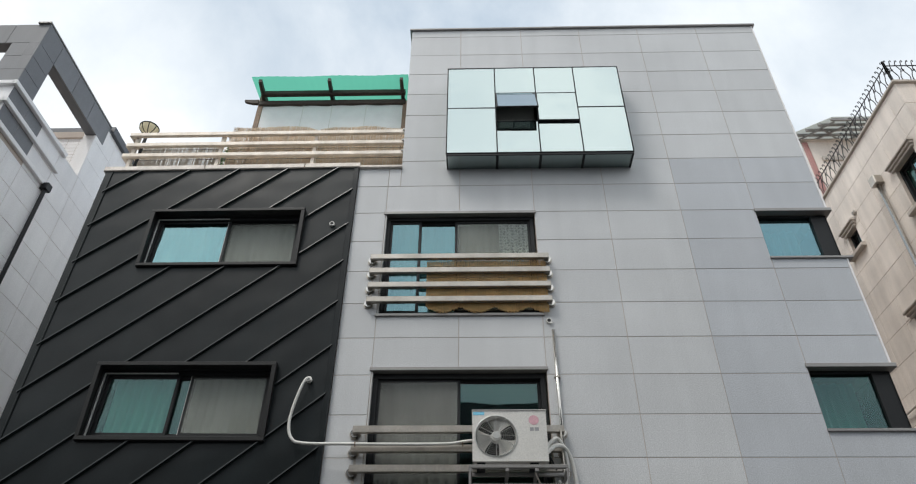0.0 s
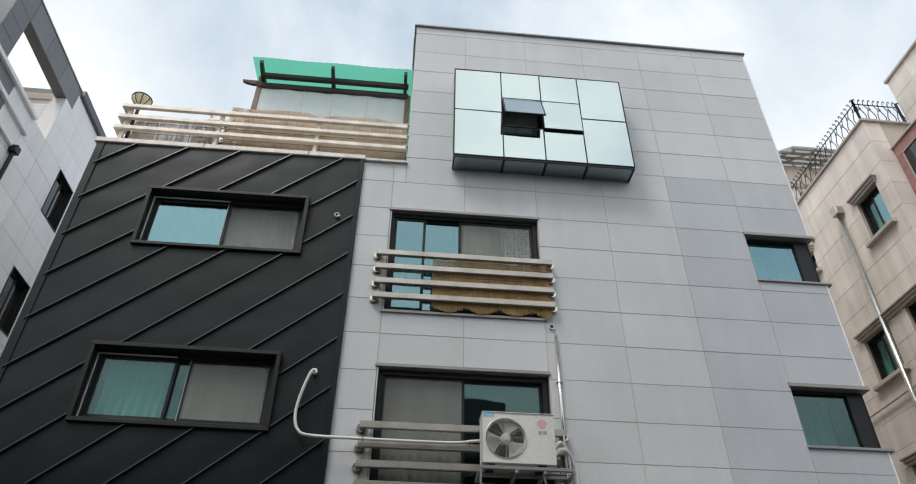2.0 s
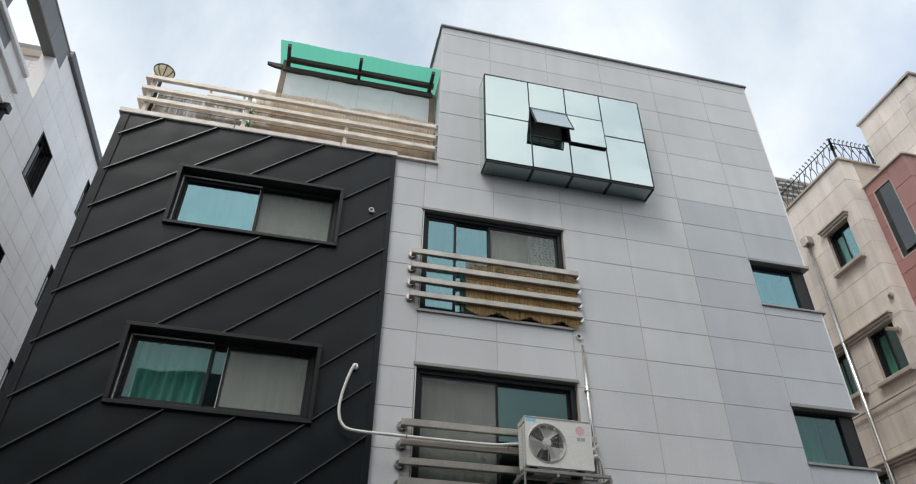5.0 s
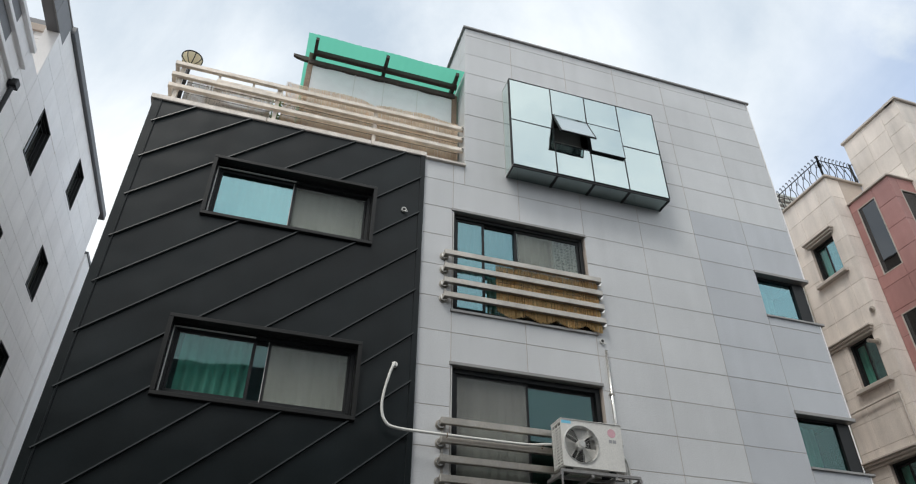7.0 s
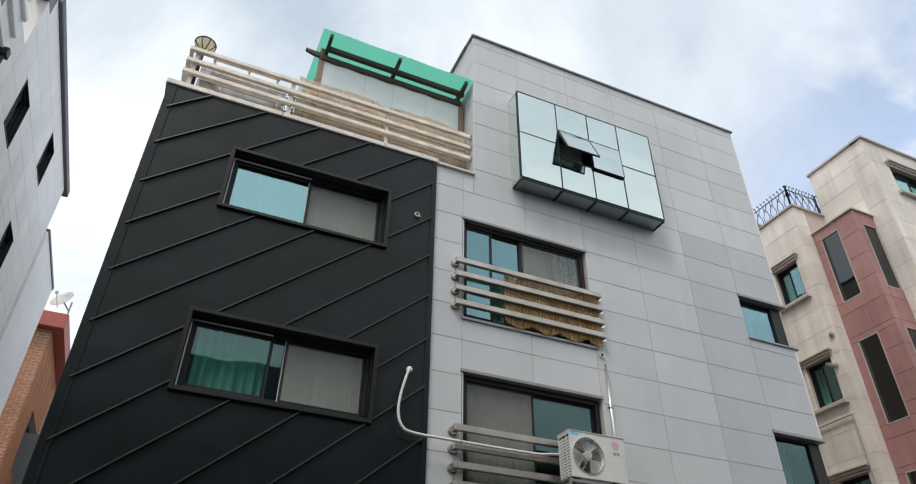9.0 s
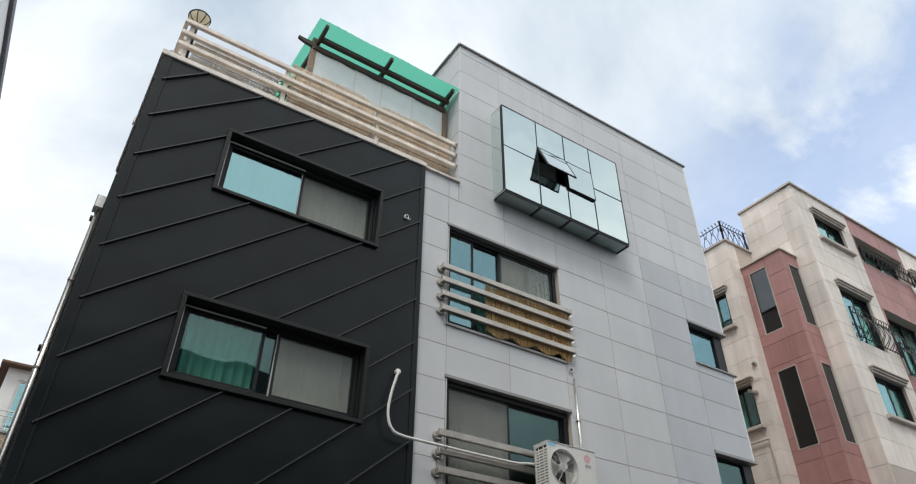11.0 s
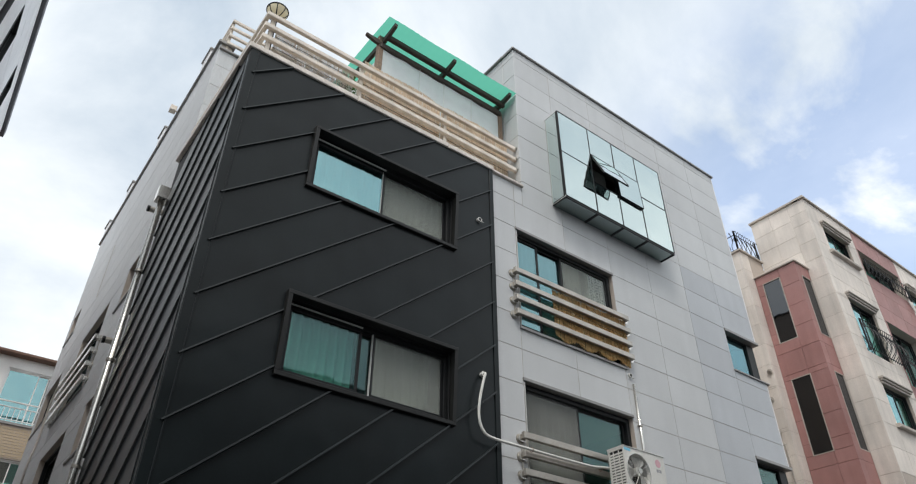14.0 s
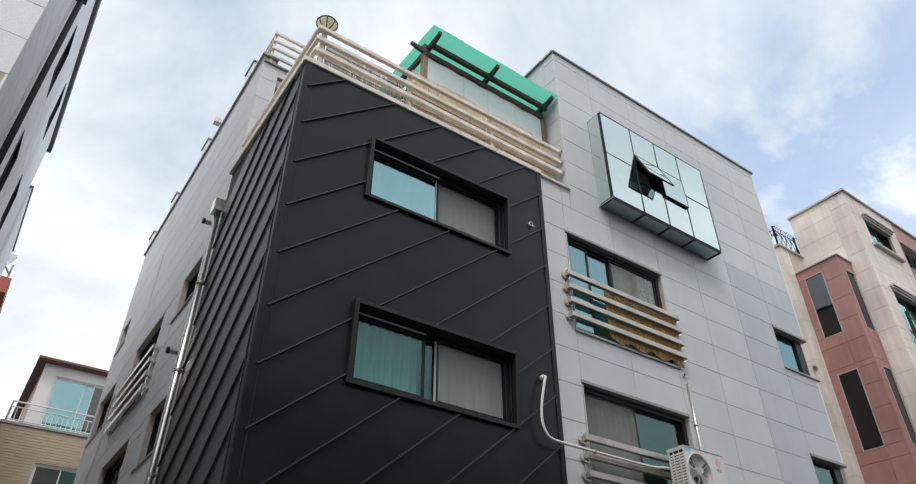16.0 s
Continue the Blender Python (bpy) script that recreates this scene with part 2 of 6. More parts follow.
M = dict(
    granite=material("granite", (0.585, 0.593, 0.598), 0.54, blot=0.06, grain=0.2, grain_scale=70, bump=0.12, piece=0.04, streak=0.04, tint=(0.565, 0.573, 0.582)),
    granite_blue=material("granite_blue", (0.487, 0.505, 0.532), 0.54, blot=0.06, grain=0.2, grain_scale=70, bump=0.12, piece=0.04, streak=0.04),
    mortar=material("mortar", (0.50, 0.43, 0.375), 0.9, grain_scale=40),
    # the broad blotches paint a soft sheen into the sheet colour
    zinc=material("black_zinc", (0.0068, 0.0102, 0.0113), 0.34, 0.0, blot=0.34, blot_scale=1.1, grain=0.14, grain_scale=45, bump=0.03, piece=0.12, streak=0.12, shine=0.25, buckle=0.3),
    # lighter copy of the zinc: light caught on the seam edges, put into colour
    zinc_seam_lit=material("zinc_fold_lit", (0.016, 0.021, 0.022), 0.32, 0.0, blot=0.25, shine=0.45, bump=0.02),
    surround=material("weathered_steel_surround", (0.014, 0.0142, 0.0138), 0.45, blot=0.3, blot_scale=3, grain=0.2, grain_scale=50, shine=0.35, streak=0.2),
    dark_alu=material("dark_aluminium", (0.012, 0.0132, 0.0142), 0.5, 0.0, shine=0.3, blot=0.2, grain=0.15, grain_scale=50, bump=0.05),
    pale_edge=material("pale_edge_and_glint", (0.55, 0.55, 0.53), 0.5),
    coping=material("beige_coping", (0.68, 0.62, 0.56), 0.55, 0.1, blot=0.12, streak=0.15, grain_scale=30),
    rail_beige=material("painted_rail", (0.82, 0.77, 0.71), 0.45, 0.1, blot=0.16, blot_scale=3.5, grain=0.1, streak=0.12, tint=(0.70, 0.585, 0.46)),
    steel=material("brushed_steel", (0.45, 0.435, 0.41), 0.38, 0.85, blot=0.22, blot_scale=3, tint=(0.42, 0.37, 0.31), grain=0.12, grain_scale=40, bump=0.05),
    chrome=material("polished_steel", (0.66, 0.64, 0.6), 0.2, 0.95, blot=0.12, grain=0.05),
    rim_alu=material("grey_flashing", (0.30, 0.29, 0.28), 0.45, 0.6, blot=0.15),
    reed=sheet("reed", (0.74, 0.53, 0.25), 0.4, 0.85, 0.25, 0.3),
    reed_pale=sheet("pale_reed", (0.80, 0.665, 0.51), 0.3, 0.85, 0.22, 0.3),
    reed_white=sheet("bleached_reed", (0.72, 0.66, 0.58), 0.3, 0.85, 0.25, 0.35),
    wood=material("dark_timber", (0.06, 0.045, 0.036), 0.7, blot=0.3, grain=0.3, grain_scale=40),
    wood_post=material("timber_post", (0.22, 0.155, 0.11), 0.75, blot=0.3, grain=0.3, grain_scale=40),
    tarp=sheet("white_tarp", (0.93, 0.93, 0.95), 0.3),
    green=sheet("green_sheet", (0.125, 0.455, 0.335), 0.8, 0.3),
    lamp_glass=sheet("cream_glass", (0.90, 0.84, 0.68), 0.6, 0.3),
    curtain=sheet("pale_curtain", (0.78, 0.79, 0.72), 0.2, 0.9),
    curtain_deep=sheet("dark_green_curtain", (0.50, 0.63, 0.585), 0.3, 0.9),
    curtain_teal=sheet("green_curtain", (0.50, 0.72, 0.66), 0.3, 0.9),
    white=material("white_paint", (0.72, 0.71, 0.68), 0.45, blot=0.08, streak=0.05, tint=(0.68, 0.66, 0.61)),
    grille=material("fan_wire", (0.56, 0.56, 0.54), 0.4, 0.2),
    lace=lace_cloth("lace", (0.86, 0.82, 0.74)),
    awning=sheet("awning_sheet", (0.72, 0.74, 0.72), 0.6),
    # for the unseen lane houses: dark, to cut reflections and bounce light
    lane_dark=material("lane_dark_wall", (0.12, 0.12, 0.125), 0.85, blot=0.2, grain=0.2),
    dark=material("dark_void", (0.03, 0.03, 0.032), 0.8),
    leaf=sheet("green_leaf", (0.10, 0.22, 0.05), 0.3, 0.5, 0.2, 0.2),
    clay=material("clay_pot", (0.36, 0.17, 0.10), 0.8),
    hose=material("white_hose", (0.70, 0.69, 0.65), 0.6, blot=0.1, grain=0.1, grain_scale=50),
    pink_dot=material("pink_mark", (0.72, 0.42, 0.47), 0.5),
    grey_mark=material("grey_mark", (0.36, 0.36, 0.37), 0.5),
    blue_tag=material("blue_sticker", (0.2, 0.58, 0.78), 0.5),
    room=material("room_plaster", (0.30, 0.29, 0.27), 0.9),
    white_stone=material("white_granite", (0.83, 0.82, 0.82), 0.7, blot=0.05, grain=0.12, grain_scale=110, bump=0.1, piece=0.03, streak=0.04),
    grey_stone=material("grey_panel", (0.17, 0.175, 0.185), 0.6, blot=0.1, grain=0.15, piece=0.05, streak=0.06),
    grey_trim=material("grey_fascia", (0.10, 0.105, 0.115), 0.5, 0.3),
    beige_stone=material("beige_granite", (0.79, 0.725, 0.66), 0.7, blot=0.14, grain=0.16, grain_scale=110, bump=0.12, piece=0.06, streak=0.12, tint=(0.68, 0.61, 0.55)),
    beige_trim=material("beige_moulding", (0.50, 0.45, 0.40), 0.7, blot=0.12, streak=0.1),
    pink_stone=material("pink_granite", (0.345, 0.16, 0.145), 0.55, blot=0.14, grain=0.2, grain_scale=110, bump=0.08, piece=0.08, streak=0.1, tint=(0.41, 0.225, 0.21)),
    iron=material("black_iron", (0.03, 0.03, 0.032), 0.5, 0.6),
    cream_brick=material("cream_brick", (0.56, 0.45, 0.32), 0.85, piece=0.16, blot=0.1, grain=0.15),
    red_brick=material("red_brick", (0.52, 0.225, 0.12), 0.85, piece=0.16, blot=0.1, grain=0.15),
    red_paint=material("red_fascia", (0.40, 0.10, 0.075), 0.6),
    brown=material("brown_roof", (0.14, 0.075, 0.05), 0.6),
    pvc=material("white_pvc", (0.78, 0.78, 0.76), 0.4),
    plaster=material("cream_plaster", (0.62, 0.58, 0.51), 0.85, streak=0.1),
    asphalt=material("asphalt", (0.10, 0.10, 0.10), 0.9, grain=0.3, grain_scale=80),
    paving=material("paving", (0.30, 0.29, 0.28), 0.85),
    glass_teal=glass("teal_glass", (0.58, 0.83, 0.78), (0.70, 0.88, 0.90), 0.04, 0.8),
    glass_blue=glass("blue_glass", (0.35, 0.52, 0.54), (0.50, 0.78, 0.84), 0.26, wave=0.2),
    glass_bright=glass("coated_teal_glass", (0.46, 0.68, 0.68), (0.52, 0.80, 0.84), 0.36, wave=0.25),
    glass_dim=glass("dim_glass", (0.66, 0.70, 0.67), (0.80, 0.84, 0.84), 0.05),
    glass_mirror=glass("mirror_glass", (0.30, 0.38, 0.38), (0.715, 0.815, 0.80), 0.80, 0.6, 0.005, 0.22),
    glass_corner=glass("corner_glass", (0.45, 0.72, 0.74), (0.50, 0.76, 0.84), 0.26),
    net=mesh_screen("insect_mesh", (0.22, 0.225, 0.21), 0.5),
    net_pale=mesh_screen("pale_insect_mesh", (0.30, 0.32, 0.29), 0.62),
    leaf_glass=glass("leaf_glass", (0.30, 0.34, 0.34), (0.74, 0.80, 0.80), 0.62),
    glass_under=glass("bay_floor_glass", (0.20, 0.26, 0.25), (0.62, 0.72, 0.70), 0.45),
    glass_dark=glass("black_glass", (0.05, 0.055, 0.06), (0.55, 0.58, 0.62), 0.12),
)


# ---- building helpers ----
WORLD_OF = {}


def thing(name, at, label, category, group="", kind=""):
    ob = new(name)
    ob.location = at
    ob.empty_display_size = 0.3
    WORLD_OF[ob] = Matrix.Translation(at)
    return tagged(ob, label, category, group, kind)


def attach(ob, parent, matrix):
    WORLD_OF[ob] = matrix
    ob.matrix_basis = matrix
    if parent is not None:
        ob.parent = parent
        ob.matrix_parent_inverse = WORLD_OF[parent].inverted()
    return ob


def part(name, bm, mat, parent, label="", matrix=None, smooth=False):
    me = bpy.data.meshes.new(name)
    bm.normal_update()
    bm.to_mesh(me)
    bm.free()
    me.materials.append(mat)
    if smooth:
        me.polygons.foreach_set("use_smooth", [True] * len(me.polygons))
    ob = attach(new(name, me), parent, matrix or Matrix())
    if label:
        ob["label"] = label
    return ob


class Face:
    """An upright wall plane: u along it, v up, w out of it; it may recede and climb along u from a pivot."""

    def __init__(self, kind, at, recede=0.0, pivot=0.0, climb=0.0):
        self.kind, self.at, self.recede, self.pivot, self.climb = kind, at, recede, pivot, climb

    def p(self, u, v, w=0.0):
        k, a = self.kind, self.at + self.recede * (u - self.pivot)
        v = v + self.climb * (u - self.pivot)
        return {"y-": (u, a - w, v), "y+": (u, a + w, v), "x-": (a - w, u, v), "x+": (a + w, u, v)}[k]

    def flip(self):
        return self.kind in ("x-", "y+")


def box(bm, f, u0, u1, v0, v1, w0, w1, bevel=0.0):
    """A box on a face, its outer edges chamfered by bevel."""
    b = bevel
    ring = [(u0, v0), (u1, v0), (u1, v1), (u0, v1)]
    rings = [(w0, 0)] + ([(w1 - b, 0), (w1, b)] if b else [(w1, 0)])
    loops = []
    for w, s in rings:
        pts = [(u0 + s, v0 + s), (u1 - s, v0 + s), (u1 - s, v1 - s), (u0 + s, v1 - s)]
        loops.append([bm.verts.new(f.p(u, v, w)) for u, v in pts])

    def face(vs):
        bm.faces.new(vs[::-1] if f.flip() else vs)
    face(loops[-1])
    face(loops[0][::-1])
    for a, c in zip(loops, loops[1:]):
        for i in range(4):
            j = (i + 1) % 4
            face([a[i], a[j], c[j], c[i]])


def cube(bm, x0, x1, y0, y1, z0, z1, bevel=0.0):
    box(bm, Face("y-", y0), x0, x1, z0, z1, y0 - y1, 0.0, bevel)


def tube(bm, pts, r, n=10, caps=True):
    """A round bar along points."""
    pts = [Vector(p) for p in pts]
    loops, side = [], None
    for i, p in enumerate(pts):
        d = ((pts[min(i + 1, len(pts) - 1)] - p).normalized() + (p - pts[max(i - 1, 0)]).normalized()).normalized()
        if side is None:
            side = d.cross(Vector((0, 0, 1)) if abs(d.z) < 0.9 else Vector((1, 0, 0))).normalized()
        side = (side - d * side.dot(d)).normalized()
        up = d.cross(side)
        loops.append([bm.verts.new(p + r * (math.cos(a) * side + math.sin(a) * up)) for a in (2 * math.pi * k / n for k in range(n))])
    for a, c in zip(loops, loops[1:]):
        for i in range(n):
            bm.faces.new([a[i], a[(i + 1) % n], c[(i + 1) % n], c[i]])
    if caps:
        bm.faces.new(loops[0][::-1])
        bm.faces.new(loops[-1])


def curve_pts(ctrl, steps=6):
    """A smooth line through points (Catmull-Rom)."""
    c = [Vector(p) for p in ctrl]
    c = [2 * c[0] - c[1]] + c + [2 * c[-1] - c[-2]]
    out = []
    for i in range(1, len(c) - 2):
        for k in range(steps):
            t = k / steps
            a, b, d, e = c[i - 1], c[i], c[i + 1], c[i + 2]
            out.append(0.5 * ((2 * b) + (d - a) * t + (2 * a - 5 * b + 4 * d - e) * t * t + (3 * b - a - 3 * d + e) * t ** 3))
    return out + [c[-2]]


def cut(rect, holes):
    """What is left of a rectangle (u0, u1, v0, v1) once the holes are taken out, as rectangles."""
    left = [rect]
    for h0, h1, g0, g1 in holes:
        nxt = []
        for u0, u1, v0, v1 in left:
            a0, a1, b0, b1 = max(u0, h0), min(u1, h1), max(v0, g0), min(v1, g1)
            if a0 >= a1 or b0 >= b1:
                nxt.append((u0, u1, v0, v1))
                continue
            for r in ((u0, u1, v0, b0), (u0, u1, b1, v1), (u0, a0, b0, b1), (a1, u1, b0, b1)):
                if r[1] - r[0] > 0.02 and r[3] - r[2] > 0.02:
                    nxt.append(r)
        left = nxt
    return left


def core(name, f, rect, holes, thick, parent, mat, w=-0.006):
    """A wall with thickness and openings, behind its cladding, as one closed body."""
    u0, u1, v0, v1 = rect
    us = sorted({u0, u1, *(u for h in holes for u in h[:2] if u0 < u < u1)})
    vs = sorted({v0, v1, *(v for h in holes for v in h[2:] if v0 < v < v1)})

    def solid(i, j):
        if not (0 <= i < len(us) - 1 and 0 <= j < len(vs) - 1):
            return False
        u, v = (us[i] + us[i + 1]) / 2, (vs[j] + vs[j + 1]) / 2
        return not any(h[0] < u < h[1] and h[2] < v < h[3] for h in holes)

    bm, made = bmesh.new(), {}

    def vert(i, j, k):
        if (i, j, k) not in made:
            made[i, j, k] = bm.verts.new(f.p(us[i], vs[j], w if k else w - thick))
        return made[i, j, k]

    def face(*ids):
        q = [vert(*x) for x in ids]
        bm.faces.new(q[::-1] if f.flip() else q)
    for i in range(len(us) - 1):
        for j in range(len(vs) - 1):
            if not solid(i, j):
                continue
            face((i, j, 1), (i + 1, j, 1), (i + 1, j + 1, 1), (i, j + 1, 1))
            face((i, j, 0), (i, j + 1, 0), (i + 1, j + 1, 0), (i + 1, j, 0))
            if not solid(i - 1, j):
                face((i, j, 0), (i, j, 1), (i, j + 1, 1), (i, j + 1, 0))
            if not solid(i + 1, j):
                face((i + 1, j, 1), (i + 1, j, 0), (i + 1, j + 1, 0), (i + 1, j + 1, 1))
            if not solid(i, j - 1):
                face((i, j, 0), (i + 1, j, 0), (i + 1, j, 1), (i, j, 1))
            if not solid(i, j + 1):
                face((i, j + 1, 1), (i + 1, j + 1, 1), (i + 1, j + 1, 0), (i, j + 1, 0))
    return part(name, bm, mat, parent)


SLABS = {}


def slabs(name, f, us, vs, holes, parent, mats, deep=0.03, gap=0.004, stagger=False, limit=10 ** 6):
    """Stone slabs on a face, each an object, on shared meshes; joints are recessed."""
    count = 0
    for j, (v0, v1) in enumerate(zip(vs, vs[1:])):
        for u0, u1 in zip(us, us[1:]):
            for r in cut((u0, u1, v0, v1), holes):
                g0, g1, h0, h1 = r[0] + gap, r[1] - gap, r[2] + gap, r[3] - gap
                m = mats(0.5 * (g0 + g1), 0.5 * (h0 + h1)) if callable(mats) else mats
                key = (f.kind, round(g1 - g0, 3), round(h1 - h0, 3), deep, m.name)
                if key not in SLABS:
                    bm = bmesh.new()
                    a, b = (g1 - g0) / 2, (h1 - h0) / 2
                    box(bm, Face(f.kind, 0), -a, a, -b, b, -deep, 0, 0.003)
                    me = bpy.data.meshes.new(name)
                    bm.to_mesh(me)
                    bm.free()
                    me.materials.append(m)
                    SLABS[key] = me
                tilt = random.uniform(-0.0012, 0.0012)
                attach(new(name, SLABS[key]), parent, Matrix.Translation(f.p((g0 + g1) / 2, (h0 + h1) / 2, tilt)))
                count += 1
    return count


def steps(a, b, n):
    return [a + (b - a) * i / n for i in range(n + 1)]


def wavy(bm, f, u0, u1, v0, v1, w, folds, depth, seed=0, nu=60, nv=4):
    """A hanging cloth with folds."""
    rnd = random.Random(seed)
    ph = [rnd.uniform(0, 6.28) for _ in range(4)]
    grid = []
    for j in range(nv + 1):
        row = []
        for i in range(nu + 1):
            s = i / nu
            d = depth * (math.sin(6.283 * folds * s + ph[0]) + 0.5 * math.sin(6.283 * folds * 0.37 * s + ph[1] + 0.3 * j))
            row.append(bm.verts.new(f.p(u0 + (u1 - u0) * s, v0 + (v1 - v0) * j / nv, w + d)))
        grid.append(row)
    for j in range(nv):
        for i in range(nu):
            bm.faces.new([grid[j][i], grid[j][i + 1], grid[j + 1][i + 1], grid[j + 1][i]])


def rect_frame(bm, f, u0, u1, v0, v1, t, w0, w1, bevel=0.004):
    """Four bars round an opening, their outer edge given."""
    box(bm, f, u0, u1, v0, v0 + t, w0, w1, bevel)
    box(bm, f, u0, u1, v1 - t, v1, w0, w1, bevel)
    box(bm, f, u0, u0 + t, v0 + t, v1 - t, w0, w1, bevel)
    box(bm, f, u1 - t, u1, v0 + t, v1 - t, w0, w1, bevel)


def window(f, u0, u1, v0, v1, w, parent, splits=(0.5,), panes=("glass_teal", "glass_dim"), frame_mat="dark_alu", label="",
           curtains=(), bar=0.05, screens=(), net_mat="net_pale"):
    """A sliding window set back by -w in its opening: outer frame, a sash and a pane for each leaf, curtains behind."""
    bm = bmesh.new()
    rect_frame(bm, f, u0, u1, v0, v1, bar, w - 0.10, w, 0.004)
    win = part("window", bm, M[frame_mat], parent, label)
    edges = [u0 + bar] + [u0 + (u1 - u0) * s for s in splits] + [u1 - bar]
    for i, (a, b) in enumerate(zip(edges, edges[1:])):
        back = -0.03 - 0.035 * (i % 2)
        a, b = a - (0.02 if i else 0), b + (0.02 if i < len(edges) - 2 else 0)
        bm = bmesh.new()
        rect_frame(bm, f, a, b, v0 + bar, v1 - bar, 0.04, w + back - 0.03, w + back, 0.004)
        part("sash", bm, M[frame_mat], win)
        bm = bmesh.new()
        box(bm, f, a + 0.035, b - 0.035, v0 + bar + 0.035, v1 - bar - 0.035, w + back - 0.02, w + back - 0.014)
        pane = part("pane", bm, M[panes[i % len(panes)]], win)
        pane.visible_shadow = False
        if i in screens:
            bm = bmesh.new()
            box(bm, f, a + 0.03, b - 0.03, v0 + bar + 0.03, v1 - bar - 0.03, w + back - 0.004, w + back - 0.002)
            net = part("insect_screen", bm, M[net_mat], win, "fine grey insect screen")
            net.visible_shadow = False
    for k, (a, b, m) in enumerate(curtains):
        bm = bmesh.new()
        ua, ub = u0 + (u1 - u0) * a, u0 + (u1 - u0) * b
        wavy(bm, f, ua, ub, v0 + 0.02, v1 - 0.03, w - 0.18, max(3, 8 * (ub - ua)), 0.03, seed=int(100 * (u0 + v0)) + k)
        part("curtain", bm, M[m], win, "hanging curtain behind the glass", smooth=True)
    return win


# ---- ground ----
bm = bmesh.new()
for x0, x1, y0, y1, z in ((-2500, 2500, -2500, 2500, 0.0),):
    bm.faces.new([bm.verts.new(p) for p in ((x0, y0, z), (x1, y0, z), (x1, y1, z), (x0, y1, z))])
tagged(part("ground", bm, M["asphalt"], None), "grey asphalt lane between the apartment houses", "ground", kind="structure")

# ---- the apartment house: grey granite tower and black zinc wing ----
FRONT, ZINC, ZSIDE, SIDE, EAST, TSIDE = Face("y-", 8.4), Face("y-", 8.37, -0.028, -2.0, -0.02), Face("x-", -6.33), Face("x-", -6.2), Face("x+", 5.49), Face("x-", -1.26)
house = thing("apartment_building", (-0.4, 14.4, 0), "four-storey apartment house with grey granite slabs and a black zinc wing", "building")
TOP, TERRACE, DECK = 13.52, 9.75, 9.6
ZTOP = TERRACE + 0.087

W3 = (-1.46, 0.90, 6.89, 8.785)
W2 = (-1.46, 0.90, 4.10, 6.05)
RW3 = (4.36, 5.6, 7.84, 8.78)
RW2 = (4.36, 5.6, 5.16, 6.08)
RW1 = (4.36, 5.6, 2.5, 3.4)
BAY = (0.0, 2.1, 10.0, 11.6)
B3 = (-5.165, -2.79, 7.795, 8.765)
B2 = (-5.165, -2.79, 5.06, 6.037)
SA = (12.65, 13.98, 8.06, 8.92)
SB = (15.1, 17.25, 6.9, 8.75)
SC = (12.5, 13.82, 5.27, 6.2)
SD = (15.1, 17.3, 4.2, 6.15)
SE = (18.9, 20.6, 7.55, 8.62)
SF = (19.8, 20.6, 10.0, 10.75)
SS = (17.5, 17.62, 10.0, 11.5)

wall = core("wall", FRONT, (-1.98, 5.48, 0, TERRACE), [W3, W2, RW3, RW2, RW1], 0.25, house, M["mortar"])
tower = core("tower_wall", FRONT, (-1.23, 5.48, TERRACE, TOP), [BAY], 0.25, house, M["mortar"])
tower_side = core("tower_side_wall", TSIDE, (8.7, 21.0, DECK, TOP), [], 0.25, house, M["mortar"])
wing = core("wing_wall", ZINC, (-6.31, -1.99, 0, TERRACE), [B3, B2], 0.25, house, M["dark"], w=-0.01)
wing_side = core("wing_side_wall", ZSIDE, (8.76, 11.55, 0, ZTOP), [], 0.25, house, M["dark"], w=-0.01)
side = core("side_wall", SIDE, (11.88, 21.0, 0, 13.4), [SA, SB, SC, SD, SE, SF, SS], 0.25, house, M["mortar"])
low_side = core("side_wall", SIDE, (11.56, 11.88, 0, TERRACE), [], 0.25, house, M["granite"], w=-0.002)
attic_f = Face("y-", 11.85)
attic = core("attic_wall", attic_f, (-6.18, -1.26, DECK, 13.2), [(-5.85, -5.2, 10.4, 12.95)], 0.25, house, M["mortar"])
east = core("east_wall", EAST, (8.68, 21.0, 0, TOP), [(8.6, 9.4, RW3[2], RW3[3]), (8.6, 9.4, RW2[2], RW2[3])], 0.25, house, M["mortar"], w=-0.004)
core("back_wall", Face("y+", 21.0), (-6.19, 5.48, 0, 13.4), [], 0.25, house, M["mortar"])
bm = bmesh.new()
cube(bm, -1.2, 5.46, 8.45, 20.9, TOP - 0.25, TOP - 0.05)
part("roof", bm, M["mortar"], house)
bm = bmesh.new()
cube(bm, -6.1, -1.3, 11.9, 20.9, 12.7, 12.9)
part("rear_roof", bm, M["mortar"], house)
bm = bmesh.new()
cube(bm, -6.2, -1.3, 8.5, 11.86, DECK - 0.2, DECK)
part("terrace_floor", bm, M["mortar"], house)
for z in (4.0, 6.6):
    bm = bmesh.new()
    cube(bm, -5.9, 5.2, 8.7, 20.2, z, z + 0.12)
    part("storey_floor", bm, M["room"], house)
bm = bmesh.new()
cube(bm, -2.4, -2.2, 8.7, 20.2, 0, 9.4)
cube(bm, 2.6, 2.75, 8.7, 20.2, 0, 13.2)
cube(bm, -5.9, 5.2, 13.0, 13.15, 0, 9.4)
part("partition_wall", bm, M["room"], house)

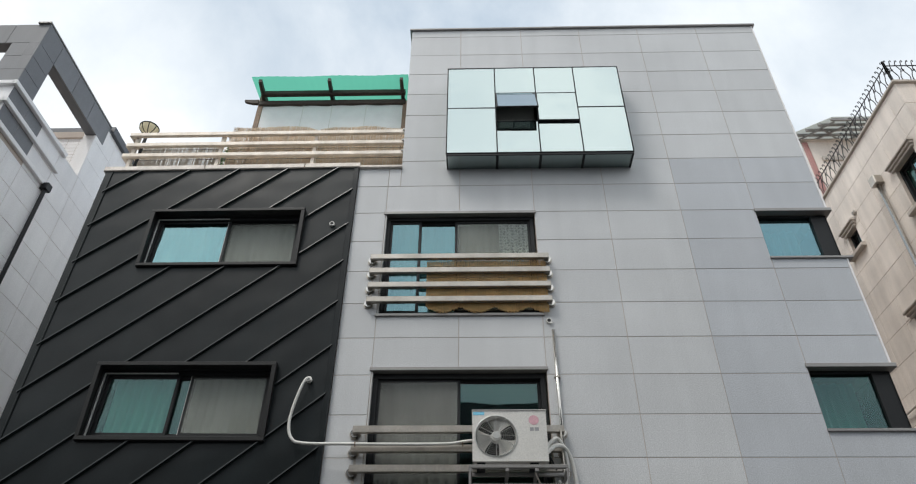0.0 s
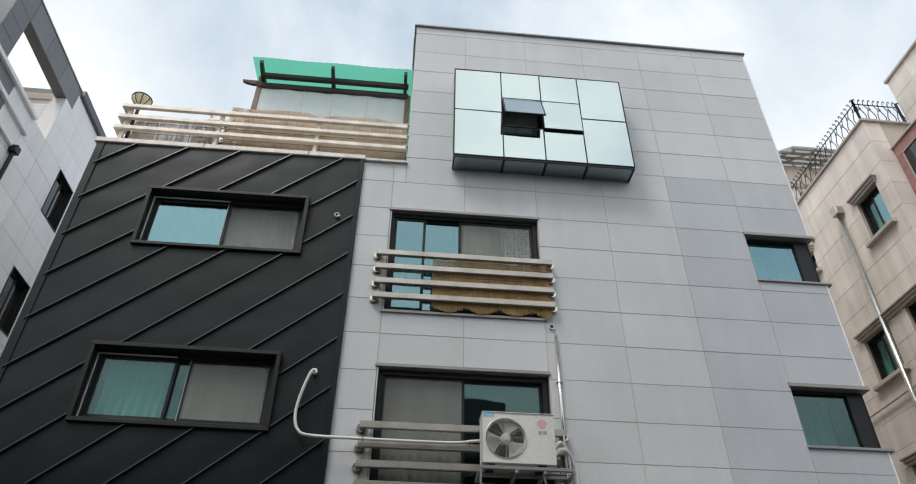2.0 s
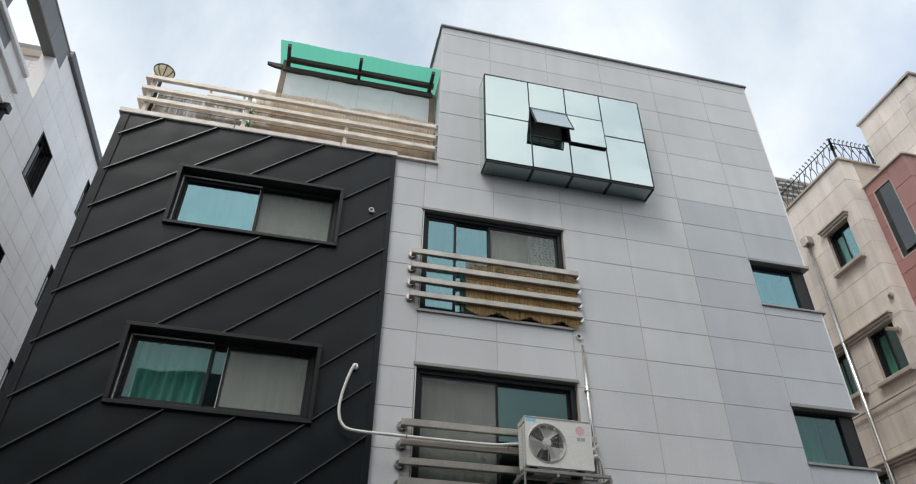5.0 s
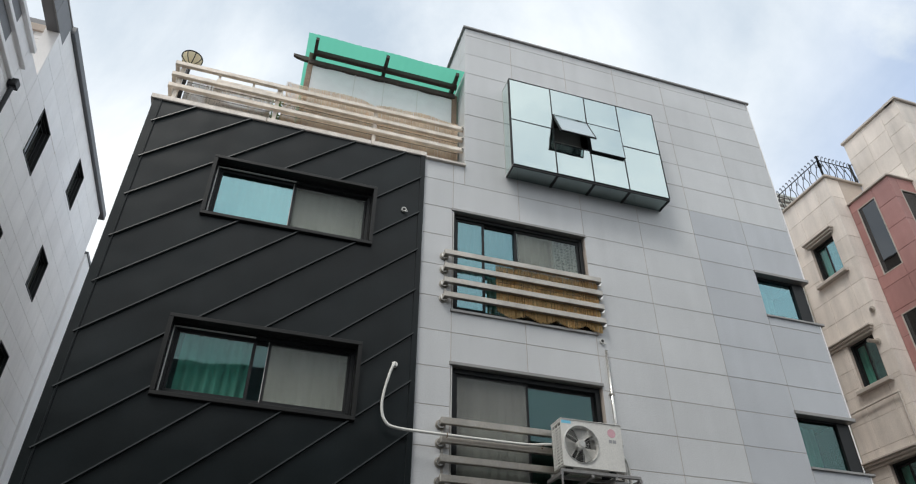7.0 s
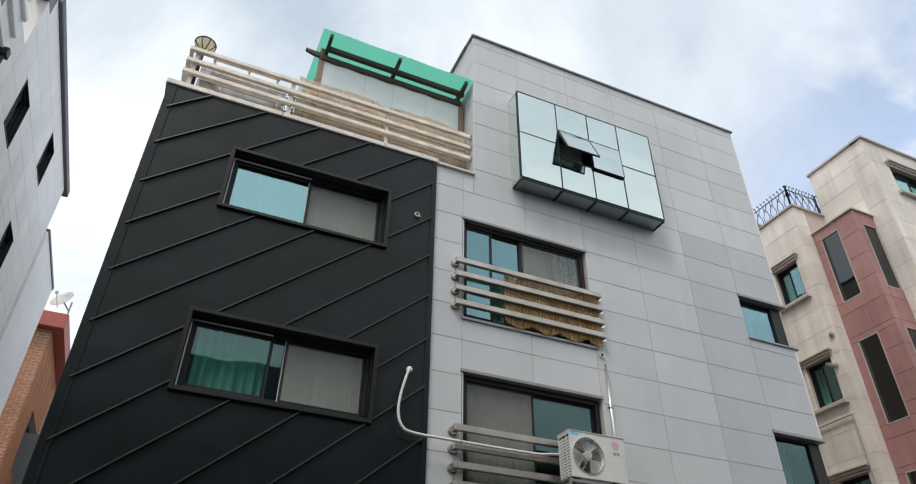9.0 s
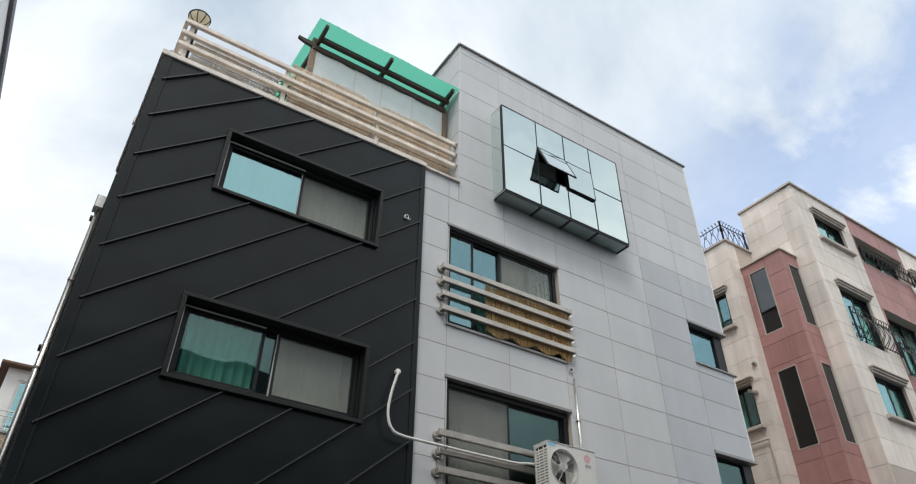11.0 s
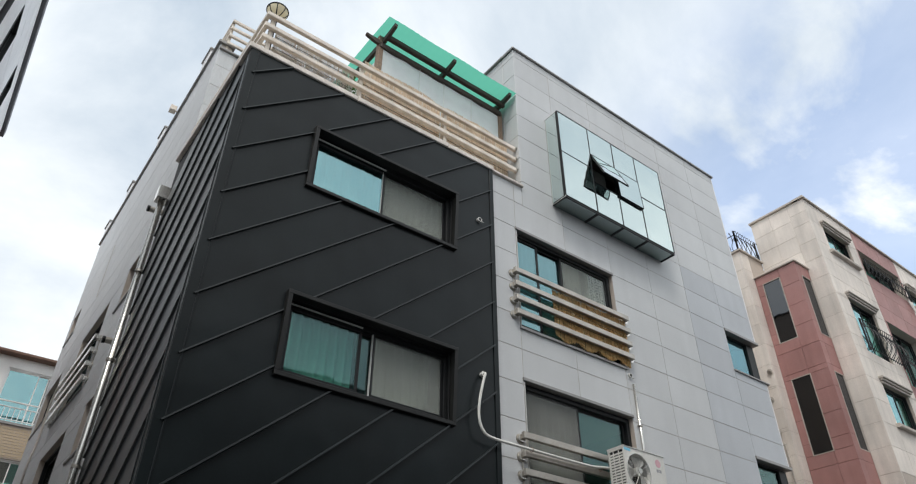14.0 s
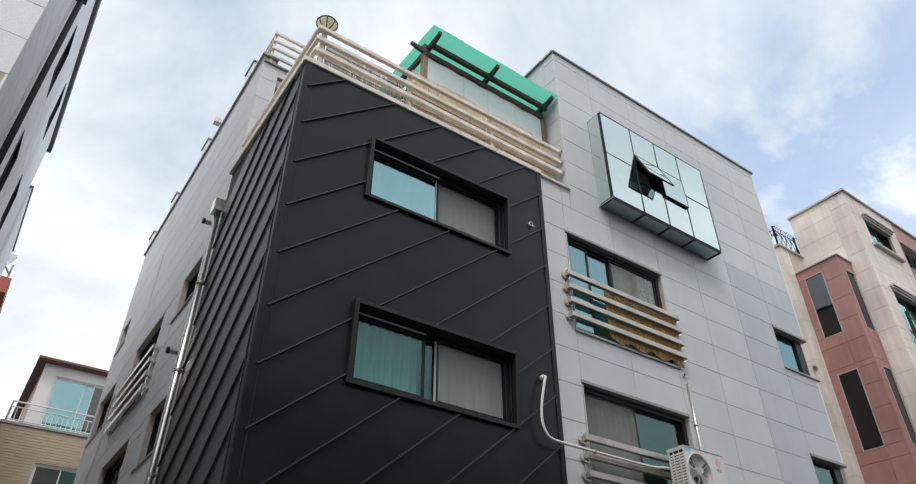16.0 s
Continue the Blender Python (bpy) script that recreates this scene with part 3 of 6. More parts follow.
# flashing on the roof edges
bm = bmesh.new()
box(bm, FRONT, -1.30, 5.53, TOP, TOP + 0.05, -0.3, 0.04, 0.008)
part("coping", bm, M["rim_alu"], house, "thin grey metal roof edge")
bm = bmesh.new()
box(bm, TSIDE, 8.7, 21.0, TOP, TOP + 0.05, -0.3, 0.05, 0.008)
part("coping", bm, M["rim_alu"], house)
bm = bmesh.new()
box(bm, EAST, 8.7, 21.0, TOP, TOP + 0.05, -0.3, 0.05, 0.008)
part("coping", bm, M["rim_alu"], house)
for u0, u1 in ((-6.38, -4.62), (-4.612, -2.9), (-2.892, -1.95)):
    bm = bmesh.new()
    box(bm, ZINC, u0, u1, TERRACE, TERRACE + 0.10, -0.30, 0.035, 0.01)
    part("terrace_coping", bm, M["coping"], house, "beige metal coping along the terrace edge")
bm = bmesh.new()
box(bm, FRONT, -1.95, -1.25, TERRACE, TERRACE + 0.05, -0.3, 0.05, 0.006)
part("terrace_coping", bm, M["coping"], house)
bm = bmesh.new()
box(bm, ZSIDE, 8.80, 11.58, ZTOP, ZTOP + 0.10, -0.30, 0.05, 0.01)
part("terrace_coping", bm, M["coping"], house)
bm = bmesh.new()
box(bm, SIDE, 11.82, 21.05, 13.4, 13.46, -0.3, 0.05, 0.008)
part("coping", bm, M["rim_alu"], house)
bm = bmesh.new()
box(bm, attic_f, -6.2, -1.26, 13.2, 13.25, -0.2, 0.05, 0.008)
part("coping", bm, M["rim_alu"], house)
for y in (12.6, 15.6, 18.2, 20.4):
    bm = bmesh.new()
    box(bm, SIDE, y, y + 0.5, 13.46, 13.9, -0.4, 0.03, 0.01)
    post = part("parapet_pier", bm, M["white_stone"], house, "small raised stone pier on the side parapet")
    bm = bmesh.new()
    box(bm, SIDE, y - 0.03, y + 0.53, 13.9, 13.94, -0.43, 0.06, 0.008)
    part("cap", bm, M["rim_alu"], post)
# stone corner return by the tower's east edge
for z0, z1 in ((3.4, RW2[2]), (RW2[3], RW3[2]), (RW3[3], TOP)):
    bm = bmesh.new()
    box(bm, EAST, 8.396, 8.68, z0, z1, -0.028, 0.0, 0.004)
    part("corner_return", bm, M["white_stone"], house, "pale cut edge of the granite cladding")

# window in the granite front, third storey
SPL3 = (0.23, 0.475)
win3 = window(FRONT, W3[0] + 0.02, W3[1] - 0.02, W3[2] + 0.03, W3[3] - 0.05, -0.07, house, SPL3, ("glass_blue", "glass_blue", "glass_dim"),
              label="dark aluminium sliding window of the third storey", curtains=((0.49, 0.76, "curtain"), (0.0, 0.47, "curtain_teal")), bar=0.06)
win2 = window(FRONT, W2[0] + 0.02, W2[1] - 0.02, W2[2] + 0.03, W2[3] - 0.05, -0.07, house, (0.5,), ("glass_dim", "glass_teal"),
              screens=(0,), net_mat="net", label="dark aluminium sliding window of the second storey", curtains=((0.03, 0.5, "curtain"), ), bar=0.07)
for r, w_ in ((W3, win3), (W2, win2)):
    bm = bmesh.new()
    box(bm, FRONT, r[0] - 0.02, r[1] + 0.02, r[3] - 0.04, r[3] + 0.01, -0.1, 0.025, 0.005)
    part("lintel_flashing", bm, M["rim_alu"], w_)
    bm = bmesh.new()
    box(bm, FRONT, r[0] - 0.02, r[1] + 0.03, r[2] - 0.03, r[2] + 0.015, -0.1, 0.03, 0.005)
    part("sill", bm, M["rim_alu"], w_)
    bm = bmesh.new()
    box(bm, FRONT, r[0] + 0.005, r[0] + 0.022, r[2] + 0.02, r[3] - 0.05, -0.12, 0.004)
    part("edge_strip", bm, M["pale_edge"], w_)

# lace half curtain in the third-storey window
bm = bmesh.new()
wavy(bm, FRONT, 0.33, 0.80, 6.95, 8.66, -0.19, 5, 0.01, seed=9)
part("lace_curtain", bm, M["lace"], win3, "white lace curtain", smooth=True)
bm = bmesh.new()
box(bm, FRONT, -0.30, 0.33, 7.02, 8.61, -0.104, -0.102)
part("insect_screen", bm, M["net_pale"], win3, "fine grey insect screen").visible_shadow = False

# corner windows by the east edge
for r in (RW3, RW2, RW1):
    bm = bmesh.new()
    u0, u1 = r[0], 5.38
    rect_frame(bm, FRONT, u0 + 0.01, u1 + 0.09, r[2] + 0.02, r[3] - 0.06, 0.03, -0.2, -0.09, 0.004)
    box(bm, FRONT, 5.22, 5.46, r[2] + 0.05, r[3] - 0.09, -0.2, -0.09, 0.004)
    box(bm, EAST, 8.6, 9.45, r[2], r[3], -0.1, -0.04)
    cw = part("window", bm, M["dark_alu"], house, "corner window with a dark frame and teal glass")
    bm = bmesh.new()
    box(bm, FRONT, u0 + 0.04, 5.22, r[2] + 0.05, r[3] - 0.09, -0.14, -0.134)
    part("pane", bm, M["glass_corner" if r is RW3 else "glass_teal"], cw).visible_shadow = False
    bm = bmesh.new()
    box(bm, FRONT, u0 - 0.02, 5.53, r[3] - 0.05, r[3] + 0.01, -0.3, 0.03, 0.006)
    part("lintel_flashing", bm, M["rim_alu"], cw)
    bm = bmesh.new()
    box(bm, FRONT, u0 - 0.01, 5.56, r[2] - 0.02, r[2] + 0.02, -0.3, 0.03, 0.006)
    part("sill", bm, M["rim_alu"], cw)
    bm = bmesh.new()
    wavy(bm, FRONT, u0 + 0.1, 5.2, r[2], r[3], -0.6, 6, 0.03, seed=int(r[2] * 10))
    part("curtain", bm, M["curtain_teal"], cw, smooth=True)

# windows of the zinc wing in deep steel surrounds, whose head stands out further than the sill
def sleeve(f, r, t, back, low, high):
    """Four bars round an opening; the side bars widen towards the head."""
    bars = []
    for v0, v1, w in ((r[2] - t, r[2], low), (r[3], r[3] + t, high)):
        bm = bmesh.new()
        box(bm, f, r[0] - t, r[1] + t, v0, v1, back, w, 0.006)
        bars.append(bm)
    for u0, u1 in ((r[0] - t, r[0]), (r[1], r[1] + t)):
        bm = bmesh.new()
        q = [bm.verts.new(f.p(u, v, w)) for v, w in ((r[2], back), (r[2], low - 0.002), (r[3], high - 0.002), (r[3], back)) for u in (u0, u1)]
        for k in ((0, 1, 3, 2), (2, 3, 5, 4), (4, 5, 7, 6), (6, 7, 1, 0), (0, 2, 4, 6), (1, 7, 5, 3)):
            bm.faces.new([q[x] for x in k])
        bmesh.ops.recalc_face_normals(bm, faces=bm.faces)
        bars.append(bm)
    return bars


for r, sp, pn, cu in ((B3, (0.5,), ("glass_bright", "glass_dim"), ((0.5, 1.0, "curtain"), (0.0, 0.5, "curtain_teal"))),
                      (B2, (0.44, 0.525), ("glass_teal", "glass_teal", "glass_dim"), ((0.06, 0.43, "curtain_deep"), (0.53, 0.93, "curtain")))):
    wb = window(ZINC, r[0] + 0.012, r[1] - 0.012, r[2] + 0.012, r[3] - 0.012, -0.07, house, sp, pn, screens=(len(sp),), label="two-leaf window in a deep black steel surround", curtains=cu)
    for bm in sleeve(ZINC, r, 0.055, -0.08, 0.055, 0.10):
        part("surround_bar", bm, M["surround"], wb, "projecting black steel surround")
    bm = bmesh.new()
    rect_frame(bm, ZINC, r[0], r[1], r[2], r[3], 0.012, -0.19, -0.02)
    part("reveal", bm, M["dark_alu"], wb)
    # pale strip round the left leaf, a reflection painted as solid colour
    bm = bmesh.new()
    box(bm, ZINC, r[0] + 0.014, r[0] + 0.03, r[2] + 0.02, r[3] - 0.04, -0.068, -0.05)
    box(bm, ZINC, r[0] + 0.014, r[0] + (r[1] - r[0]) * sp[0], r[3] - 0.055, r[3] - 0.04, -0.068, -0.05)
    part("edge_strip", bm, M["pale_edge"], wb)
    bm = bmesh.new()
    u = r[0] + (r[1] - r[0]) * sp[-1]
    box(bm, ZINC, u - 0.026, u - 0.018, r[2] + 0.06, r[3] - 0.06, -0.135, -0.10)
    part("meeting_strip", bm, M["pale_edge"], wb, "bright aluminium edge of the sliding leaf")


# diagonal zinc sheets and their standing seams
def clip(poly, a, b, c):
    """Keeps what lies on the side a*u + b*v <= c."""
    out = []
    for (p, q) in zip(poly, poly[1:] + poly[:1]):
        dp, dq = a * p[0] + b * p[1] - c, a * q[0] + b * q[1] - c
        if dp <= 0:
            out.append(p)
        if dp * dq < 0:
            t = dp / (dp - dq)
            out.append((p[0] + t * (q[0] - p[0]), p[1] + t * (q[1] - p[1])))
    return out


def islands(bm):
    """The separate pieces of a mesh, as lists of faces."""
    left, out = set(bm.faces), []
    while left:
        todo, piece = [left.pop()], []
        while todo:
            f = todo.pop()
            piece.append(f)
            for e in f.edges:
                for g in e.link_faces:
                    if g in left:
                        left.remove(g)
                        todo.append(g)
        out.append(piece)
    return out


def zinc_cladding(f, rect, holes, slope, first, pitch, count, parent, rise=0.034):
    u_cuts = sorted({rect[0], rect[1], *(u for h in holes for u in h[:2])})
    v_cuts = sorted({rect[2], rect[3], *(v for h in holes for v in h[2:])})
    rects = [(a, b, c, d) for a, b in zip(u_cuts, u_cuts[1:]) for c, d in zip(v_cuts, v_cuts[1:])
             if not any(h[0] < (a + b) / 2 < h[1] and h[2] < (c + d) / 2 < h[3] for h in holes)]
    for k in range(count):
        hi, lo = first - pitch * k, first - pitch * (k + 1)
        bm = bmesh.new()
        for u0, u1, v0, v1 in rects:
            poly = [(u0, v0), (u1, v0), (u1, v1), (u0, v1)]
            poly = clip(poly, -slope, 1, hi)
            poly = clip(poly, slope, -1, -lo) if len(poly) > 2 else []
            if len(poly) > 2:
                # the lower edge of a sheet laps over the next one
                vs = [bm.verts.new(f.p(u, v, 0.008 * (hi - (v - slope * u)) / pitch)) for u, v in poly]
                bm.faces.new(vs[::-1] if f.flip() else vs)
        bmesh.ops.remove_doubles(bm, verts=bm.verts, dist=1e-4)
        for piece in islands(bm):
            one = bmesh.new()
            made = {}
            for face in piece:
                for v in face.verts:
                    if v not in made:
                        made[v] = one.verts.new(v.co)
                one.faces.new([made[v] for v in face.verts])
            part("zinc_sheet", one, M["zinc"], parent)
        bm.free()
        # the seam on this sheet's lower edge
        s = math.hypot(1, slope)
        nu_, nv_ = -slope / s, 1 / s
        cuts = []
        for u0, u1, v0, v1 in rects:
            ua, ub = max(u0, min((v0 - lo) / slope, (v1 - lo) / slope)), min(u1, max((v0 - lo) / slope, (v1 - lo) / slope))
            if ub - ua > 0.002:
                cuts.append([ua, ub])
        cuts.sort()
        runs = []
        for a, b in cuts:
            if runs and a - runs[-1][1] < 0.01:
                runs[-1][1] = b
            else:
                runs.append([a, b])
        for a, b in runs:
            bm = bmesh.new()
            prof = ((0.012, 0.0), (0.007, rise), (-0.009, rise + 0.002), (-0.014, 0.0))
            ends = []
            for u in (a, b):
                v = slope * u + lo
                ends.append([bm.verts.new(f.p(u + nu_ * o, v + nv_ * o, w)) for o, w in prof])
            for i in range(3):
                bm.faces.new([ends[0][i], ends[0][i + 1], ends[1][i + 1], ends[1][i]])
            bm.faces.new(ends[0])
            bm.faces.new(ends[1])
            bmesh.ops.recalc_face_normals(bm, faces=bm.faces)
            part("seam", bm, M["zinc_seam_lit"], parent)


HB3 = (B3[0] - 0.04, B3[1] + 0.04, B3[2] - 0.04, B3[3] + 0.04)
HB2 = (B2[0] - 0.04, B2[1] + 0.04, B2[2] - 0.04, B2[3] + 0.04)
zinc_cladding(ZINC, (-6.255, -2.03, 2.5, TERRACE), [HB3, HB2], 0.8515, 15.323, 0.7205, 18, wing)
zinc_cladding(ZSIDE, (8.585, 11.55, 2.5, ZTOP), [], -0.87, 19.0, 0.7067, 19, wing_side, 0.022)
bm = bmesh.new()
box(bm, ZINC, -6.335, -6.22, 0.5, TERRACE, -0.05, 0.012, 0.004)
box(bm, ZSIDE, 8.495, 8.60, 0.5, ZTOP, -0.05, 0.012, 0.004)
part("corner_trim", bm, M["zinc"], house, "folded zinc corner trim")
for f_, u0, u1 in ((ZINC, -6.226, -6.206), (ZSIDE, 8.60, 8.62)):
    bm = bmesh.new()
    box(bm, f_, u0, u1, 0.5, TERRACE, -0.02, 0.022, 0.005)
    part("corner_fold", bm, M["zinc"], house)
bm = bmesh.new()
box(bm, ZINC, -2.05, -1.97, 0.5, TERRACE, -0.05, 0.02, 0.004)
part("edge_trim", bm, M["zinc"], house)

# windows of the side wall
for r, sp, pn in ((SA, (0.5,), ("glass_dim", "glass_teal")), (SB, (0.5,), ("glass_dim", "glass_teal")), (SC, (0.5,), ("glass_teal", "glass_dim")),
                  (SD, (0.5,), ("glass_dim", "glass_dim")), (SE, (0.5,), ("glass_dim", "glass_teal")), (SF, (0.5,), ("glass_dim", "glass_dim"))):
    ws = window(SIDE, r[0], r[1], r[2], r[3], -0.1, house, sp, pn, label="dark-framed sliding window in the side wall")
    bm = bmesh.new()
    box(bm, SIDE, r[0] - 0.1, r[1] + 0.15, r[2] - 0.03, r[2] + 0.01, -0.1, 0.03, 0.005)
    part("sill", bm, M["rim_alu"], ws)


# ---- steel guards before the windows ----
def guard(f, u0, u1, zs, parent, w0=0.06, w1=0.12, h=0.09, label="", breaks=()):
    g = thing("window_guard", f.p((u0 + u1) / 2, zs[-1], 0.05), label, "window guard", "window guards")
    bm = bmesh.new()
    box(bm, f, u0 + 0.03, u0 + 0.06, zs[-1], zs[0], 0.0, 0.012)
    part("wall_strip", bm, M["steel"], g)
    bm = bmesh.new()
    box(bm, f, u1 - 0.06, u1 - 0.03, zs[-1], zs[0], 0.0, 0.012)
    part("wall_strip", bm, M["steel"], g)
    for z in zs:
        bm = bmesh.new()
        box(bm, f, u0, u1, z - h / 2, z + h / 2, w0, w1, 0.006)
        bar = part("bar", bm, M["chrome" if f.kind == "x-" else "steel"], g)
        for u in (u0 + 0.02, u1 - 0.02):
            bm = bmesh.new()
            tube(bm, [f.p(u, z - 0.03, 0.001), f.p(u, z - 0.03, w0 - 0.002)], 0.055, 18)
            part("standoff", bm, M["chrome"], bar, "round steel wall mount")
            bm = bmesh.new()
            tube(bm, [f.p(u, z - 0.03, 0.0), f.p(u, z - 0.03, 0.012)], 0.072, 18)
            part("flange", bm, M["steel"], bar)
    return g


guard(FRONT, -1.61, 1.05, (7.845, 7.595, 7.34, 7.09), house, label="four brushed steel bars before the third-storey window")
guard(FRONT, -1.61, 1.05, (5.15, 4.90, 4.65, 4.40), house, label="brushed steel bars before the second-storey window")
guard(SIDE, 14.65, 17.55, (7.78, 7.51, 7.24, 6.97), house, label="steel bars before a side window")

# ---- glass bay box on the tower ----
BX0, BX1, BZ0, BZ1, BYF, BYB = -0.50, 2.55, 9.755, 11.895, 8.05, 8.4
bf = Face("y-", BYF)
bm = bmesh.new()
box(bm, bf, BX0, BX1, BZ0 - 0.03, BZ0, -0.40, 0.0, 0.004)
bay = part("bay_window", bm, M["dark_alu"], house, "projecting box of mirrored glass panes on the tower")
US = [BX0, 0.335, 1.045, 1.745, BX1]
leaf = [(0, BZ0, 10.83), (0, 10.83, BZ1), (3, BZ0, 10.83), (3, 10.83, BZ1),
        (1, BZ0, 10.49), (1, 11.20, BZ1), (2, BZ0, 10.47), (2, 10.47, 11.20), (2, 11.20, BZ1)]
for c, z0, z1 in leaf:
    bm = bmesh.new()
    if (c, z0) == (2, 10.47):
        continue
    box(bm, bf, -0.5 * (US[c + 1] - US[c]) + 0.009, 0.5 * (US[c + 1] - US[c]) - 0.009, 0.5 * (z0 - z1) + 0.009, 0.5 * (z1 - z0) - 0.009, BYF - 0.012, BYF, 0.002)
    lean = Matrix.Rotation(random.uniform(-0.006, 0.006), 4, "X") @ Matrix.Rotation(random.uniform(-0.006, 0.006), 4, "Z")
    part("pane", bm, M["glass_mirror"], bay, matrix=Matrix.Translation((0.5 * (US[c] + US[c + 1]), BYF, 0.5 * (z0 + z1))) @ lean)
# the second opening leaf, shut but for a finger's width at its lower edge
shut = Matrix.Translation((1.395, BYF - 0.006, 11.195)) @ Matrix.Rotation(radians(-2.2), 4, "X")
bm = bmesh.new()
cube(bm, -0.336, 0.336, -0.008, 0.006, -0.715, -0.012, 0.003)
part("shut_leaf", bm, M["glass_mirror"], bay, "top-hung leaf almost shut", matrix=shut)
bm = bmesh.new()
rect_frame(bm, Face("y-", -0.006), -0.346, 0.346, -0.725, -0.002, 0.012, -0.02, 0.006, 0)
part("shut_leaf_frame", bm, M["dark_alu"], bay, matrix=shut)
bm = bmesh.new()
for u in US:
    box(bm, bf, u - 0.01, u + 0.01, BZ0, BZ1, -0.05, 0.006)
for c, z in ((0, 10.83), (3, 10.83), (1, 10.49), (1, 11.20), (2, 10.47), (2, 11.20)):
    box(bm, bf, US[c] + 0.01, US[c + 1] - 0.01, z - 0.01, z + 0.01, -0.05, 0.006)
box(bm, bf, BX0, BX1, BZ1 - 0.012, BZ1 + 0.012, -0.05, 0.004)
part("mullions", bm, M["dark_alu"], bay)
for i, (a, b) in enumerate(zip(US, US[1:])):
    bm = bmesh.new()
    cube(bm, a + 0.02, b - 0.02, BYF + 0.02, BYB - 0.01, BZ0 - 0.042, BZ0 - 0.032)
    part("soffit_pane", bm, M["glass_under"], bay)
    bm = bmesh.new()
    cube(bm, b - 0.02 if i < 3 else b - 0.03, b + 0.02 if i < 3 else b, BYF + 0.005, BYB - 0.01, BZ0 - 0.055, BZ0 - 0.03)
    part("soffit_bar", bm, M["dark_alu"], bay)
bm = bmesh.new()
cube(bm, BX0, BX1, BYF + 0.0, BYF + 0.02, BZ0 - 0.055, BZ0 + 0.005)
part("lower_rail", bm, M["dark_alu"], bay)
for k, x in (("x-", BX0), ("x+", BX1)):
    fs = Face(k, x)
    bm = bmesh.new()
    box(bm, fs, BYF + 0.02, BYB - 0.01, BZ0 + 0.01, BZ1 - 0.01, -0.012, 0.0)
    part("side_pane", bm, M["glass_mirror"], bay)
    bm = bmesh.new()
    rect_frame(bm, fs, BYF + 0.002, BYB - 0.005, BZ0 - 0.03, BZ1 + 0.01, 0.014, -0.02, 0.004, 0)
    part("side_frame", bm, M["pale_edge"], bay)
bm = bmesh.new()
cube(bm, BX0, BX1, BYF + 0.002, BYB, BZ1, BZ1 + 0.015)
part("top_plate", bm, M["rim_alu"], bay)
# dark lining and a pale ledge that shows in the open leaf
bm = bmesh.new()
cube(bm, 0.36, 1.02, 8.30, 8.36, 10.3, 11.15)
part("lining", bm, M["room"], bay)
for x0, x1 in ((0.42, 0.67), (0.70, 0.97)):
    bm = bmesh.new()
    cube(bm, x0, x1, 8.24, 8.29, 10.62, 10.74, 0.01)
    part("inner_block", bm, M["white"], bay)
# the open awning leaf: hinged at its top edge
hinge = Matrix.Translation((0.69, BYF - 0.004, 11.195)) @ Matrix.Rotation(radians(-22), 4, "X")
bm = bmesh.new()
cube(bm, -0.343, 0.343, -0.012, 0.012, -0.69, 0.0, 0.004)
awn = part("awning_leaf", bm, M["leaf_glass"], bay, "top-hung leaf standing open", matrix=hinge)
bm = bmesh.new()
rect_frame(bm, Face("y+", 0.014), -0.35, 0.35, -0.695, 0.005, 0.02, -0.03, 0.0, 0)
part("leaf_frame", bm, M["dark_alu"], bay, matrix=hinge)

# ---- terrace railing ----
railing = thing("terrace_railing", (-3.7, 8.55, TERRACE + 0.1), "beige painted metal railing of three flat rails round the terrace", "railing")
TR = Face("y-", 8.48, -0.014, -2.0, -0.014)
for z in (10.75, 10.49, 10.23):
    bm = bmesh.new()
    box(bm, TR, -6.23, -1.27, z - 0.043, z + 0.043, -0.06, 0.0, 0.008)
    box(bm, Face("x-", -6.23), 8.603, 11.84, z + 0.016, z + 0.102, -0.06, 0.0, 0.008)
    part("rail", bm, M["rail_beige"], railing)
for x in (-6.1, -4.53, -2.85):
    bm = bmesh.new()
    box(bm, TR, x - 0.032, x + 0.032, TERRACE + 0.1, 10.76, -0.12, -0.062, 0.004)
    part("post", bm, M["rail_beige"], railing)
for z in (10.75, 10.49, 10.23):
    bm = bmesh.new()
    tube(bm, [(-1.275, 8.49, z), (-1.262, 8.49, z)], 0.05, 16)
    tube(bm, [(-1.30, 8.455, z), (-1.262, 8.455, z)], 0.022, 10)
    part("end_mount", bm, M["chrome"], railing, "small polished steel end mount")
for y in (9.5, 10.5):
    bm = bmesh.new()
    cube(bm, -6.13, -6.07, y - 0.04, y + 0.04, TERRACE + 0.1, 10.76, 0.004)
    part("post", bm, M["rail_beige"], railing)


